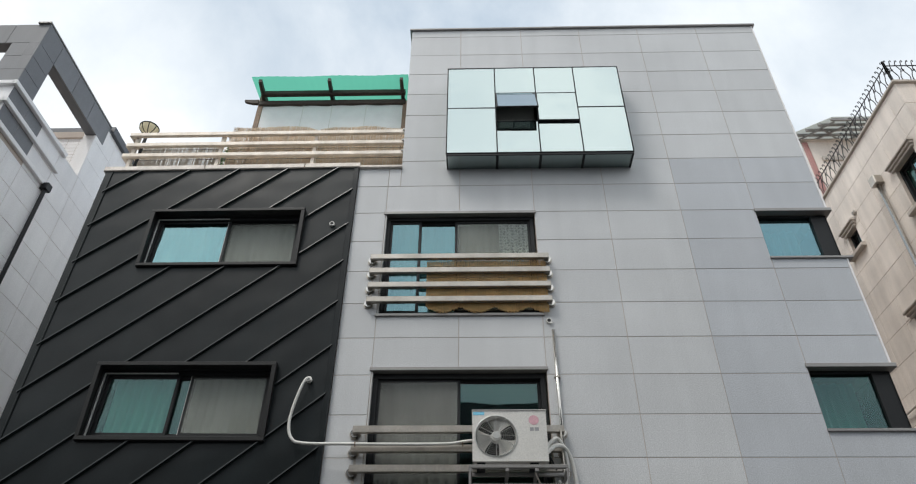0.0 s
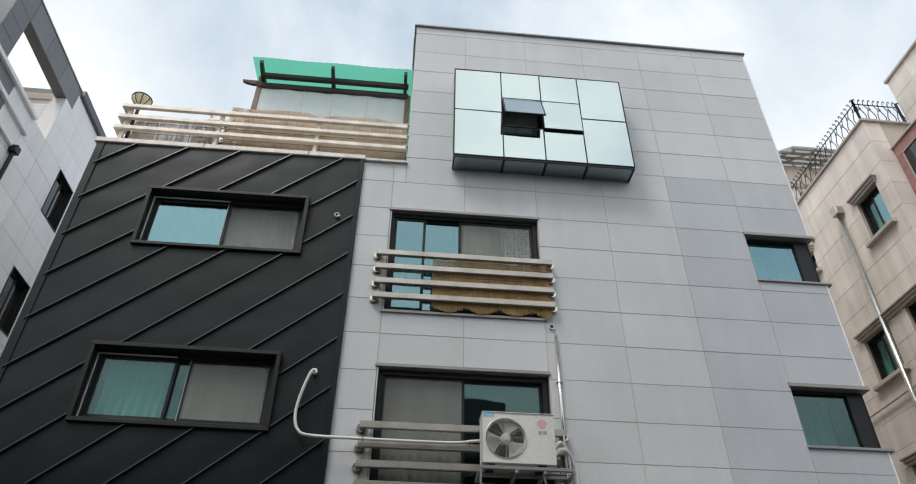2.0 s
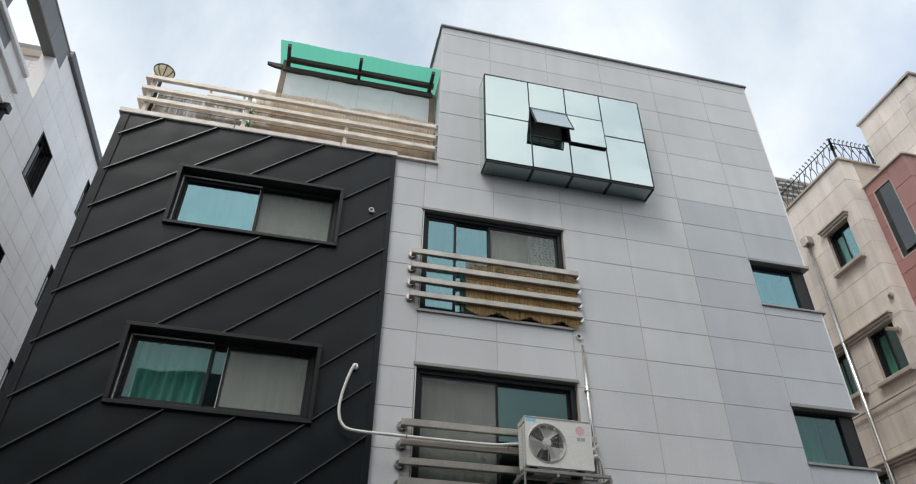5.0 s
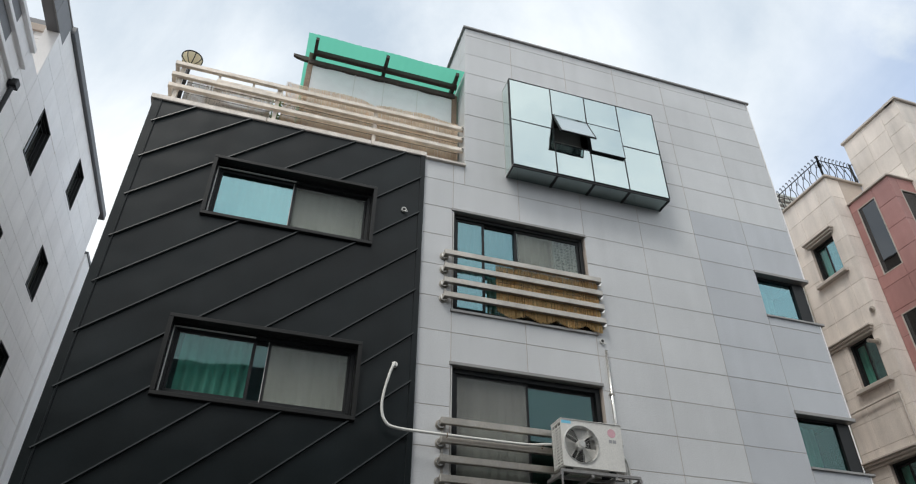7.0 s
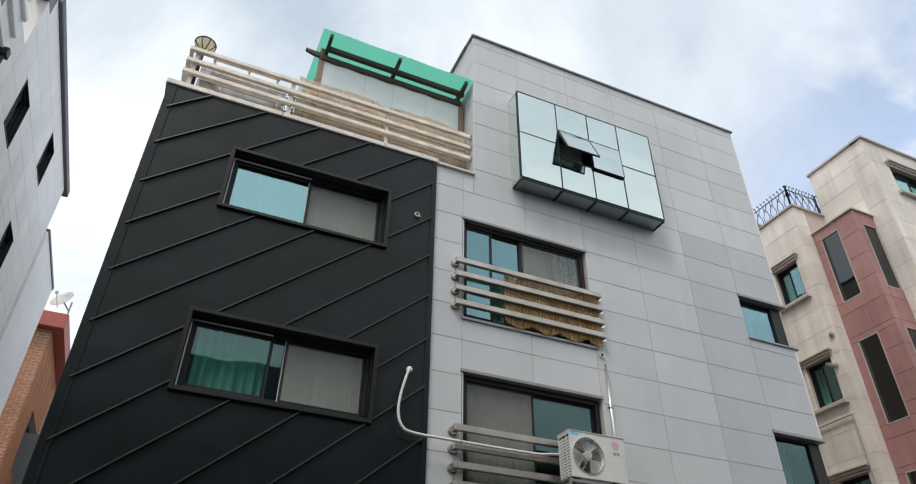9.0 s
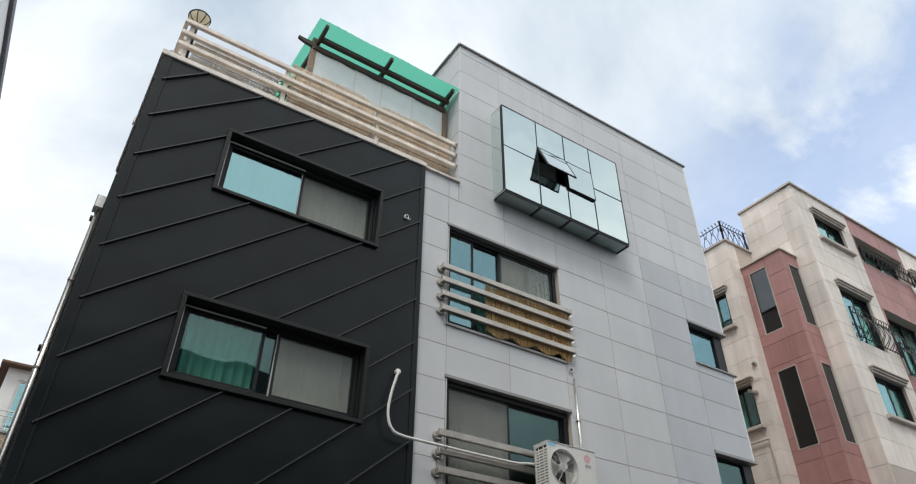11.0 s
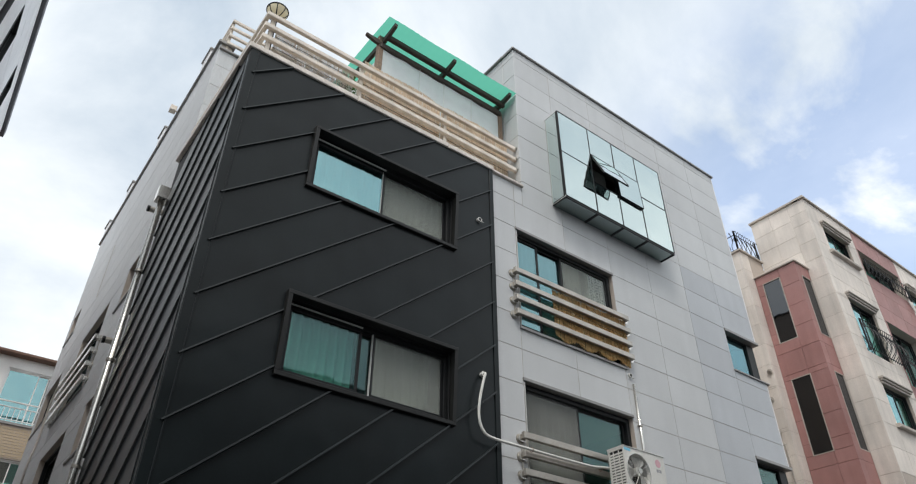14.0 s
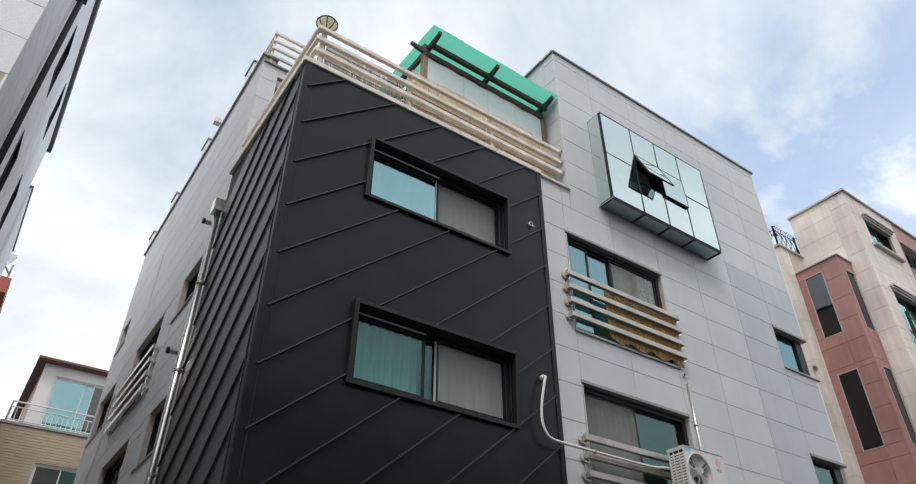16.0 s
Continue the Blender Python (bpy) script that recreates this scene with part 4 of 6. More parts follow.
def reeds(bm, u0, u1, v0, top, y, rnd, width=0.009, bottom=None, lean=0.012, ragged=0.03, gap=0.004):
    """Single reeds side by side."""
    u = u0
    while u < u1:
        w = width * rnd.uniform(0.7, 1.3)
        a, b = (bottom(u) if bottom else v0) + rnd.uniform(-0.015, 0.015), top(u) + rnd.uniform(-ragged, ragged * 0.6)
        d, o = rnd.uniform(-0.012, 0.012), rnd.uniform(-lean, lean)
        vs = [bm.verts.new(p) for p in ((u, y + d, a), (u + w, y + d, a), (u + w + o, y + d, b), (u + o, y + d, b),
                                         (u, y + d + 0.008, a), (u + w, y + d + 0.008, a), (u + w + o, y + d + 0.008, b), (u + o, y + d + 0.008, b))]
        for q in ((0, 1, 2, 3), (5, 4, 7, 6), (1, 5, 6, 2), (4, 0, 3, 7), (3, 2, 6, 7)):
            bm.faces.new([vs[i] for i in q])
        u += w + rnd.uniform(0.0, gap)


rnd = random.Random(5)
for x0, x1, top, m, lab in ((-6.0, -4.62, lambda u: 10.72 + 0.03 * math.sin(3 * u), "reed_white", "thin ragged reed mat tied behind the railing"),
                            (-4.44, -2.87, lambda u: 11.12 - 0.10 * max(0, (u + 3.2) / 0.33) ** 2 + 0.012 * math.sin(5 * u), "reed_pale", "straw-coloured reed mat tied behind the railing"),
                            (-2.84, -1.3, lambda u: 11.05 + 0.06 * math.sin(2.2 * (u + 2.84)) + 0.015 * math.sin(9 * u), "reed_pale", "straw-coloured reed mat tied behind the railing")):
    mat_thing = thing("reed_screen", ((x0 + x1) / 2, 8.66, TERRACE + 0.1), lab, "screen", "reed screens on the terrace")
    bm = bmesh.new()
    reeds(bm, x0, x1, 9.86, top, 8.70, rnd, width=0.0055, ragged=0.02 if x1 < -4.5 else 0.006, gap=0.0025 if x1 < -4.5 else 0.0006, lean=0.006)
    r_ = part("reeds", bm, M[m], mat_thing)
    r_["kind"] = "stuff"
    for z in (10.0, 10.3, 10.55):
        bm = bmesh.new()
        tube(bm, [(x0, 8.69, z), (x1, 8.69, z)], 0.004, 5)
        part("binding_wire", bm, M["wood"], mat_thing)

# reed blind tied to the third-storey guard
blind = thing("reed_blind", (0.1, 8.37, 6.95), "golden reed blind with a scalloped lower edge behind steel bars", "blind")
bm = bmesh.new()
reeds(bm, -0.76, 1.0, 6.95, lambda u: 7.80, 8.35, rnd, bottom=lambda u: 6.99 - 0.09 * abs(math.sin(math.pi * (u + 0.76) / 0.49)), lean=0.003, width=0.0052, gap=0.0008)
r_ = part("reeds", bm, M["reed"], blind)
r_["kind"] = "stuff"
for k in range(4):
    z = 7.70 - 0.2 * k
    bm = bmesh.new()
    tube(bm, curve_pts([(-0.76 + 0.176 * i, 8.342, z - 0.012 * abs(math.sin(1.1 * i + k))) for i in range(11)], 3), 0.004, 5)
    part("thread", bm, M["wood_post"], blind)

# ---- potted plant behind the railing
plant = thing("potted_plant", (-4.53, 8.95, DECK), "small green leafy plant in a clay pot on the terrace", "plant")
bm = bmesh.new()
prof_p = [(0.10, 0.0), (0.14, 0.22), (0.155, 0.24), (0.155, 0.27), (0.13, 0.27)]
rings_p = [[bm.verts.new((-4.53 + r * math.cos(2 * math.pi * i / 20), 8.95 + r * math.sin(2 * math.pi * i / 20), DECK + z)) for i in range(20)] for r, z in prof_p]
for a, b in zip(rings_p, rings_p[1:]):
    for i in range(20):
        bm.faces.new([a[i], a[(i + 1) % 20], b[(i + 1) % 20], b[i]])
bm.faces.new(rings_p[0][::-1])
part("pot", bm, M["clay"], plant, "reddish clay pot", smooth=True)
bm = bmesh.new()
for i in range(5):
    tube(bm, [(-4.53, 8.95, DECK + 0.2), (-4.53 + 0.06 * math.cos(1.3 * i), 8.9 + 0.06 * math.sin(1.3 * i), DECK + 0.65), (-4.53 + 0.12 * math.cos(1.3 * i), 8.88 + 0.1 * math.sin(1.3 * i), DECK + 1.15)], 0.007, 5)
part("stems", bm, M["leaf"], plant)
bm = bmesh.new()
for i in range(150):
    c = Vector((-4.53 + rnd.gauss(0, 0.10), 8.9 + rnd.gauss(0, 0.07), DECK + rnd.uniform(0.35, 1.25)))
    d = Vector((rnd.uniform(-1, 1), rnd.uniform(-1, 0.4), rnd.uniform(-0.6, 0.5))).normalized()
    side_ = d.cross(Vector((0.2, 0.3, 1))).normalized() * 0.02
    ln = rnd.uniform(0.05, 0.10)
    droop = Vector((0, 0, -0.012))
    bm.faces.new([bm.verts.new(q) for q in (c, c + d * ln * 0.5 + side_, c + d * ln + droop, c + d * ln * 0.5 - side_)])
lv = part("leaves", bm, M["leaf"], plant)
lv["kind"] = "stuff"

# ---- pergola with the green roof ----
perg = thing("pergola", (-2.7, 9.2, DECK), "timber pergola with a translucent green sheet roof on the terrace", "pergola")
bm = bmesh.new()
nu, nv = 48, 6
rows_ = []
for j in range(nv + 1):
    y = 8.37 + (10.9 - 8.37) * j / nv
    rows_.append([bm.verts.new((-4.24 + 2.97 * i / nu, y, 12.15 + 0.06 * (y - 8.37) + 0.006 * math.sin(2 * math.pi * i / 2.4) + 0.01 * math.sin(i * 0.3 + j))) for i in range(nu + 1)])
for j in range(nv):
    for i in range(nu):
        bm.faces.new([rows_[j][i], rows_[j][i + 1], rows_[j + 1][i + 1], rows_[j + 1][i]])
part("roof_sheet", bm, M["green"], perg, "translucent green corrugated sheet", smooth=True)
for x in (-4.07, -2.76, -1.40):
    bm = bmesh.new()
    pts = [(8.40, 12.08, 0.04), (8.55, 12.05, 0.055), (8.8, 12.03, 0.07), (10.8, 12.16, 0.07)]
    for (ya, za, ha), (yb, zb, hb) in zip(pts, pts[1:]):
        vs = [bm.verts.new(p) for p in ((x - 0.03, ya, za - ha), (x + 0.03, ya, za - ha), (x + 0.03, ya, za + ha * 0.8), (x - 0.03, ya, za + ha * 0.8),
                                         (x - 0.03, yb, zb - hb), (x + 0.03, yb, zb - hb), (x + 0.03, yb, zb + hb * 0.8), (x - 0.03, yb, zb + hb * 0.8))]
        for q in ((0, 1, 2, 3), (4, 7, 6, 5), (0, 4, 5, 1), (1, 5, 6, 2), (2, 6, 7, 3), (3, 7, 4, 0)):
            bm.faces.new([vs[i] for i in q])
    part("rafter", bm, M["wood"], perg)
for y, z, h, x0 in ((8.67, 12.01, 0.05, -4.08), (8.80, 11.87, 0.06, -4.15), (10.7, 11.92, 0.06, -4.15)):
    bm = bmesh.new()
    cube(bm, x0, -1.34, y - 0.04, y + 0.04, z - h, z + h, 0.012)
    part("beam", bm, M["wood"], perg)
for x, y in ((-4.12, 8.84), (-1.34, 8.84), (-4.12, 10.7), (-1.34, 10.7)):
    bm = bmesh.new()
    cube(bm, x - 0.05, x + 0.05, y - 0.05, y + 0.05, DECK, 12.13 if x < -2 else 11.92, 0.01)
    part("post", bm, M["wood_post"], perg)
for y in (8.80, 10.7):
    bm = bmesh.new()
    loops_ = []
    for x, z, h in ((-4.17, 11.92, 0.055), (-4.28, 11.925, 0.05), (-4.38, 11.94, 0.035), (-4.44, 11.955, 0.02)):
        loops_.append([bm.verts.new((x, y + dy, z + dz)) for dy, dz in ((-0.03, -h), (0.03, -h), (0.03, h * 0.8), (-0.03, h * 0.8))])
    for a, b in zip(loops_, loops_[1:]):
        for i in range(4):
            bm.faces.new([a[i], a[(i + 1) % 4], b[(i + 1) % 4], b[i]])
    bm.faces.new(loops_[-1])
    bmesh.ops.recalc_face_normals(bm, faces=bm.faces)
    part("beam_end", bm, M["wood"], perg)
tarp = thing("tarpaulin", (-2.7, 8.78, 10.5), "white plastic sheet hung under the pergola beam", "tarpaulin")
bm = bmesh.new()
wavy(bm, Face("y-", 8.81), -4.12, -1.36, 10.1, 11.83, 0, 5.5, 0.007, seed=3, nu=120, nv=8)
part("sheet", bm, M["tarp"], tarp, smooth=True)
for x in (-3.3, -2.75, -2.1):
    bm = bmesh.new()
    tube(bm, [(x, 8.785, 10.1), (x + 0.02, 8.785, 11.80)], 0.007, 6)
    part("hem", bm, M["pvc"], tarp)
bm = bmesh.new()
wavy(bm, Face("x-", -4.08), 8.85, 10.65, 10.1, 11.75, 0, 4, 0.015, seed=4, nu=50, nv=6)
part("side_sheet", bm, M["tarp"], tarp, smooth=True)

# ---- bowl lamp on the terrace corner ----
lamp = thing("garden_lamp", (-6.06, 8.72, TERRACE + 0.1), "round cream glass lamp with dark ribs on the terrace corner", "lamp")
bm = bmesh.new()
prof = [(0.03, -0.11), (0.08, -0.097), (0.13, -0.055), (0.158, 0.0), (0.162, 0.045), (0.137, 0.085), (0.06, 0.112), (0.0, 0.117)]


def lathe(bm, prof, n, c):
    loops = [[bm.verts.new((c[0] + r * math.cos(2 * math.pi * i / n), c[1] + r * math.sin(2 * math.pi * i / n), c[2] + z)) for i in range(n)] for r, z in prof if r > 0]
    for a, b in zip(loops, loops[1:]):
        for i in range(n):
            bm.faces.new([a[i], a[(i + 1) % n], b[(i + 1) % n], b[i]])
    bm.faces.new(loops[0][::-1])
    bm.faces.new(loops[-1])


LC = (-6.05, 8.72, 11.11)
lathe(bm, prof, 28, LC)
part("globe", bm, M["lamp_glass"], lamp, "cream frosted glass bowl", smooth=True)
for i in range(8):
    a = 2 * math.pi * (i + 0.5) / 8
    bm = bmesh.new()
    tube(bm, [(LC[0] + (r + 0.006) * math.cos(a), LC[1] + (r + 0.006) * math.sin(a), LC[2] + z) for r, z in prof[:6]], 0.008, 6)
    part("rib", bm, M["iron"], lamp)
bm = bmesh.new()
tube(bm, [(LC[0] + 0.168 * math.cos(2 * math.pi * i / 28), LC[1] + 0.168 * math.sin(2 * math.pi * i / 28), LC[2] + 0.05) for i in range(29)], 0.011, 6)
part("rim", bm, M["iron"], lamp)
bm = bmesh.new()
tube(bm, [(LC[0], LC[1], TERRACE + 0.1), (LC[0], LC[1], LC[2] - 0.11)], 0.03, 10)
part("stem", bm, M["iron"], lamp)

# ---- railing on the rear roof ----
rear_rail = thing("roof_railing", (-6.0, 11.9, 13.25), "beige painted metal railing on the rear roof edge", "railing")
for z in (14.17, 13.94, 13.7, 13.46):
    bm = bmesh.new()
    box(bm, Face("y-", 11.8), -6.1, -4.6, z - 0.035, z + 0.035, -0.05, 0.0, 0.006)
    box(bm, Face("x-", -6.1), 11.852, 13.4, z - 0.03, z + 0.03, -0.05, 0.0, 0.006)
    part("rail", bm, M["rail_beige"], rear_rail)
for x, y in ((-6.06, 11.88), (-5.3, 11.88), (-4.65, 11.88), (-6.06, 13.3)):
    bm = bmesh.new()
    cube(bm, x - 0.025, x + 0.025, y - 0.02, y + 0.03, 13.24, 14.2, 0.004)
    part("post", bm, M["rail_beige"], rear_rail)


# ---- air conditioner, its hose and pipes ----
def conditioner():
    ac = thing("air_conditioner", (0.32, 8.0, 4.57), "white outdoor air conditioner with a round fan on a bracket", "air conditioner")
    f = Face("y-", 7.86)
    x0, x1, z0, z1, yb = -0.10, 0.785, 4.58, 5.2, 8.16
    cx, cz, r = 0.18, 4.885, 0.245
    # front plate with the round opening, bent edges
    bm = bmesh.new()
    n = 40
    ring = [bm.verts.new(f.p(cx + r * math.cos(2 * math.pi * i / n), cz + r * math.sin(2 * math.pi * i / n), 0)) for i in range(n)]
    inner = [bm.verts.new(f.p(cx + (r - 0.012) * math.cos(2 * math.pi * i / n), cz + (r - 0.012) * math.sin(2 * math.pi * i / n), -0.05)) for i in range(n)]
    edge = []
    for i in range(n):
        c, s = math.cos(2 * math.pi * i / n), math.sin(2 * math.pi * i / n)
        k = min(((x1 - cx) if c > 0 else (cx - x0)) / max(abs(c), 1e-6), ((z1 - cz) if s > 0 else (cz - z0)) / max(abs(s), 1e-6))
        edge.append(bm.verts.new(f.p(cx + k * c, cz + k * s, 0)))
    for i in range(n):
        j = (i + 1) % n
        bm.faces.new([ring[i], edge[i], edge[j], ring[j]][::-1])
        bm.faces.new([inner[i], ring[i], ring[j], inner[j]][::-1])
        a, b = edge[i].co, edge[j].co
        if abs(a.x - b.x) > 1e-5 and abs(a.z - b.z) > 1e-5:
            corner = bm.verts.new((x1 if a.x + b.x > x0 + x1 else x0, 7.86, z1 if a.z + b.z > z0 + z1 else z0))
            bm.faces.new([edge[i], corner, edge[j]])
    bmesh.ops.recalc_face_normals(bm, faces=bm.faces)
    part("front_panel", bm, M["white"], ac)
    bm = bmesh.new()
    cube(bm, x0, x1, 7.861, yb, z1 - 0.012, z1, 0.006)
    cube(bm, x1 - 0.015, x1, 7.861, yb, z0, z1 - 0.012, 0.004)
    cube(bm, x0, x1 - 0.015, 7.861, yb, z0, z0 + 0.012)
    cube(bm, x0, x1, yb - 0.01, yb, z0 + 0.012, z1 - 0.012)
    cube(bm, 0.44, 0.455, 7.88, yb - 0.01, z0 + 0.012, z1 - 0.012)
    part("casing", bm, M["white"], ac)
    bm = bmesh.new()
    cube(bm, x0 - 0.006, x1 + 0.006, 7.85, yb + 0.006, z1, z1 + 0.012, 0.005)
    part("lid", bm, M["white"], ac)
    # slotted side
    bm = bmesh.new()
    fx = Face("x-", x0)
    rect_frame(bm, fx, 7.862, yb, z0, z1 - 0.012, 0.025, -0.012, 0.0, 0.002)
    for i in range(13):
        z = z0 + 0.05 + i * 0.04
        box(bm, fx, 7.887, yb - 0.025, z - 0.012, z + 0.012, -0.008, -0.001)
    for u in (7.96, 8.06):
        box(bm, fx, u - 0.006, u + 0.006, z0 + 0.03, z1 - 0.04, -0.008, 0.0)
    part("side_grille", bm, M["white"], ac)
    bm = bmesh.new()
    cube(bm, x0 + 0.03, x0 + 0.04, 7.89, yb - 0.02, z0 + 0.03, z1 - 0.03)
    cube(bm, x0 + 0.04, 0.44, yb - 0.05, yb - 0.02, z0 + 0.03, z1 - 0.03)
    part("coil", bm, M["dark"], ac, "dark cooling fins")
    # fan
    bm = bmesh.new()
    tube(bm, [f.p(cx, cz, -0.10), f.p(cx, cz, -0.012), f.p(cx, cz, -0.006)], 0.06, 20)
    fan = part("fan", bm, M["white"], ac, "three-bladed fan at rest")
    for b in range(3):
        bm = bmesh.new()
        a0 = radians(75 + 120 * b)
        rows_ = []
        for k in range(6):
            rr = 0.05 + 0.18 * k / 5
            wdt = radians(52 + 22 * k / 5)
            rows_.append([bm.verts.new(f.p(cx + rr * math.cos(a0 + wdt * (q / 6 - 0.5)), cz + rr * math.sin(a0 + wdt * (q / 6 - 0.5)), -0.018 - 0.04 * q / 6)) for q in range(7)])
        for k in range(5):
            for q in range(6):
                bm.faces.new([rows_[k][q], rows_[k][q + 1], rows_[k + 1][q + 1], rows_[k + 1][q]])
        bmesh.ops.solidify(bm, geom=bm.faces[:], thickness=0.004)
        part("blade", bm, M["white"], fan, smooth=True)
    bm = bmesh.new()
    for k in range(2, 12):
        rr = r * k / 11.0
        tube(bm, [f.p(cx + rr * math.cos(2 * math.pi * i / 32), cz + rr * math.sin(2 * math.pi * i / 32), 0.012 + 0.012 * (1 - k / 11)) for i in range(33)], 0.0012, 4, False)
    for i in range(12):
        a = 2 * math.pi * i / 12
        tube(bm, [f.p(cx + q * math.cos(a), cz + q * math.sin(a), 0.014 + 0.012 * (1 - q / r)) for q in (0.04, 0.14, r)], 0.0026, 4, False)
    tube(bm, [f.p(cx, cz, 0.02), f.p(cx, cz, 0.03)], 0.04, 18)
    part("fan_guard", bm, M["grille"], ac, "wire fan guard")
    bm = bmesh.new()
    tube(bm, [f.p(cx + (r + 0.004) * math.cos(2 * math.pi * i / 40), cz + (r + 0.004) * math.sin(2 * math.pi * i / 40), 0.004) for i in range(41)], 0.007, 6)
    part("fan_ring", bm, M["grille"], ac)
    # marks on the front: a pink disc, two plain grey bars, a blue sticker
    bm = bmesh.new()
    tube(bm, [f.p(0.635, 5.08, 0.0005), f.p(0.635, 5.08, 0.002)], 0.06, 24)
    part("badge", bm, M["pink_dot"], ac, "faded pink round badge")
    bm = bmesh.new()
    box(bm, f, 0.585, 0.63, 4.945, 4.99, 0.0005, 0.002)
    box(bm, f, 0.64, 0.69, 4.945, 4.99, 0.0005, 0.002)
    part("mark", bm, M["grey_mark"], ac)
    bm = bmesh.new()
    box(bm, f, -0.09, 0.045, 5.145, 5.185, 0.0005, 0.002)
    part("sticker", bm, M["blue_tag"], ac, "light blue sticker")
    for x in (-0.0, 0.62):
        bm = bmesh.new()
        cube(bm, x - 0.05, x + 0.05, 7.9, 8.14, 4.545, 4.58, 0.006)
        part("foot", bm, M["dark_alu"], ac)
    return ac


conditioner()
br = thing("wall_bracket", (0.4, 8.2, 4.4), "stainless steel angle bracket that carries the air conditioner", "bracket")
for y in (7.88, 8.16):
    bm = bmesh.new()
    cube(bm, -0.14, 1.0, y - 0.02, y + 0.02, 4.505, 4.545, 0.004)
    part("cross_bar", bm, M["rim_alu"], br)
for x in (-0.13, 0.99):
    bm = bmesh.new()
    cube(bm, x - 0.012, x + 0.012, 7.862, 7.875, 4.325, 4.5, 0.002)
    part("drop", bm, M["rim_alu"], br)
bm = bmesh.new()
cube(bm, -0.14, 1.0, 7.86, 7.885, 4.30, 4.325, 0.003)
part("lower_bar", bm, M["rim_alu"], br)
for x in (-0.13, 0.30, 0.64, 0.99):
    bm = bmesh.new()
    cube(bm, x - 0.02, x + 0.02, 7.86, 8.285, 4.465, 4.503, 0.004)
    part("arm", bm, M["rim_alu"], br)
for x in (1.0,):
    bm = bmesh.new()
    tube(bm, [(x, 8.27, 5.12), (x, 8.27, 4.42)], 0.014, 6)
    part("stay", bm, M["steel"], br)
for x in (0.62,):
    bm = bmesh.new()
    tube(bm, [(x, 7.9, 4.46), (x + 0.25, 8.38, 4.1)], 0.011, 6)
    part("brace", bm, M["steel"], br)

hose = thing("refrigerant_hose", (-1.4, 8.25, 5.0), "white wrapped hose from a wall hole to the air conditioner", "hose")
bm = bmesh.new()
tube(bm, curve_pts([(-2.27, 8.36, 5.86), (-2.285, 8.28, 5.85), (-2.33, 8.26, 5.74), (-2.40, 8.26, 5.45), (-2.42, 8.26, 5.2), (-2.36, 8.25, 5.02), (-2.2, 8.24, 4.95), (-1.6, 8.22, 4.93), (-0.9, 8.22, 4.925), (-0.4, 8.22, 4.93), (-0.2, 8.2, 4.95), (-0.05, 8.19, 4.96)]), 0.019, 10)
part("pipe", bm, M["hose"], hose, smooth=True)
bm = bmesh.new()
tube(bm, [(-2.27, 8.37, 5.86), (-2.272, 8.325, 5.865)], 0.04, 12)
part("collar", bm, M["hose"], hose)
for x in (-1.55, -0.22):
    bm = bmesh.new()
    tube(bm, [(x, 8.22 + 0.03 * math.sin(a), 4.928 + 0.03 * math.cos(a)) for a in (2 * math.pi * i / 12 for i in range(13))], 0.006, 5)
    part("tie", bm, M["wood_post"], hose)
coil_ = thing("hose_loop", (0.95, 8.25, 4.4), "loop of white wrapped pipe beside the air conditioner", "hose")
bm = bmesh.new()
tube(bm, curve_pts([(0.77, 8.05, 4.78), (0.86, 8.12, 4.92), (0.95, 8.2, 4.98), (1.03, 8.27, 4.85), (1.05, 8.3, 4.6), (0.99, 8.3, 4.42), (0.93, 8.3, 4.5)]), 0.022, 10)
part("pipe", bm, M["hose"], coil_, smooth=True)
bm = bmesh.new()
tube(bm, curve_pts([(0.77, 8.0, 4.72), (0.9, 8.12, 4.86), (1.03, 8.25, 4.88), (1.12, 8.33, 4.7), (1.15, 8.33, 4.3), (1.16, 8.34, 3.6), (1.16, 8.34, 2.5)]), 0.026, 10)
part("pipe", bm, M["hose"], coil_, smooth=True)
bm = bmesh.new()
tube(bm, curve_pts([(0.77, 8.05, 4.66), (0.82, 8.1, 4.72), (0.86, 8.12, 4.66), (0.9, 8.16, 4.58)]), 0.01, 6)
part("cable", bm, M["dark"], coil_, smooth=True)
duct = thing("steel_conduit", (1.03, 8.37, 4.4), "thin polished steel conduit on the granite wall", "pipe")
bm = bmesh.new()
tube(bm, [(1.03, 8.375, 4.3), (1.03, 8.375, 6.62)], 0.023, 12)
part("tube", bm, M["chrome"], duct, smooth=True)
for z in (4.9, 5.9):
    bm = bmesh.new()
    cube(bm, 0.99, 1.07, 8.35, 8.402, z - 0.012, z + 0.012, 0.003)
    part("clip", bm, M["steel"], duct)
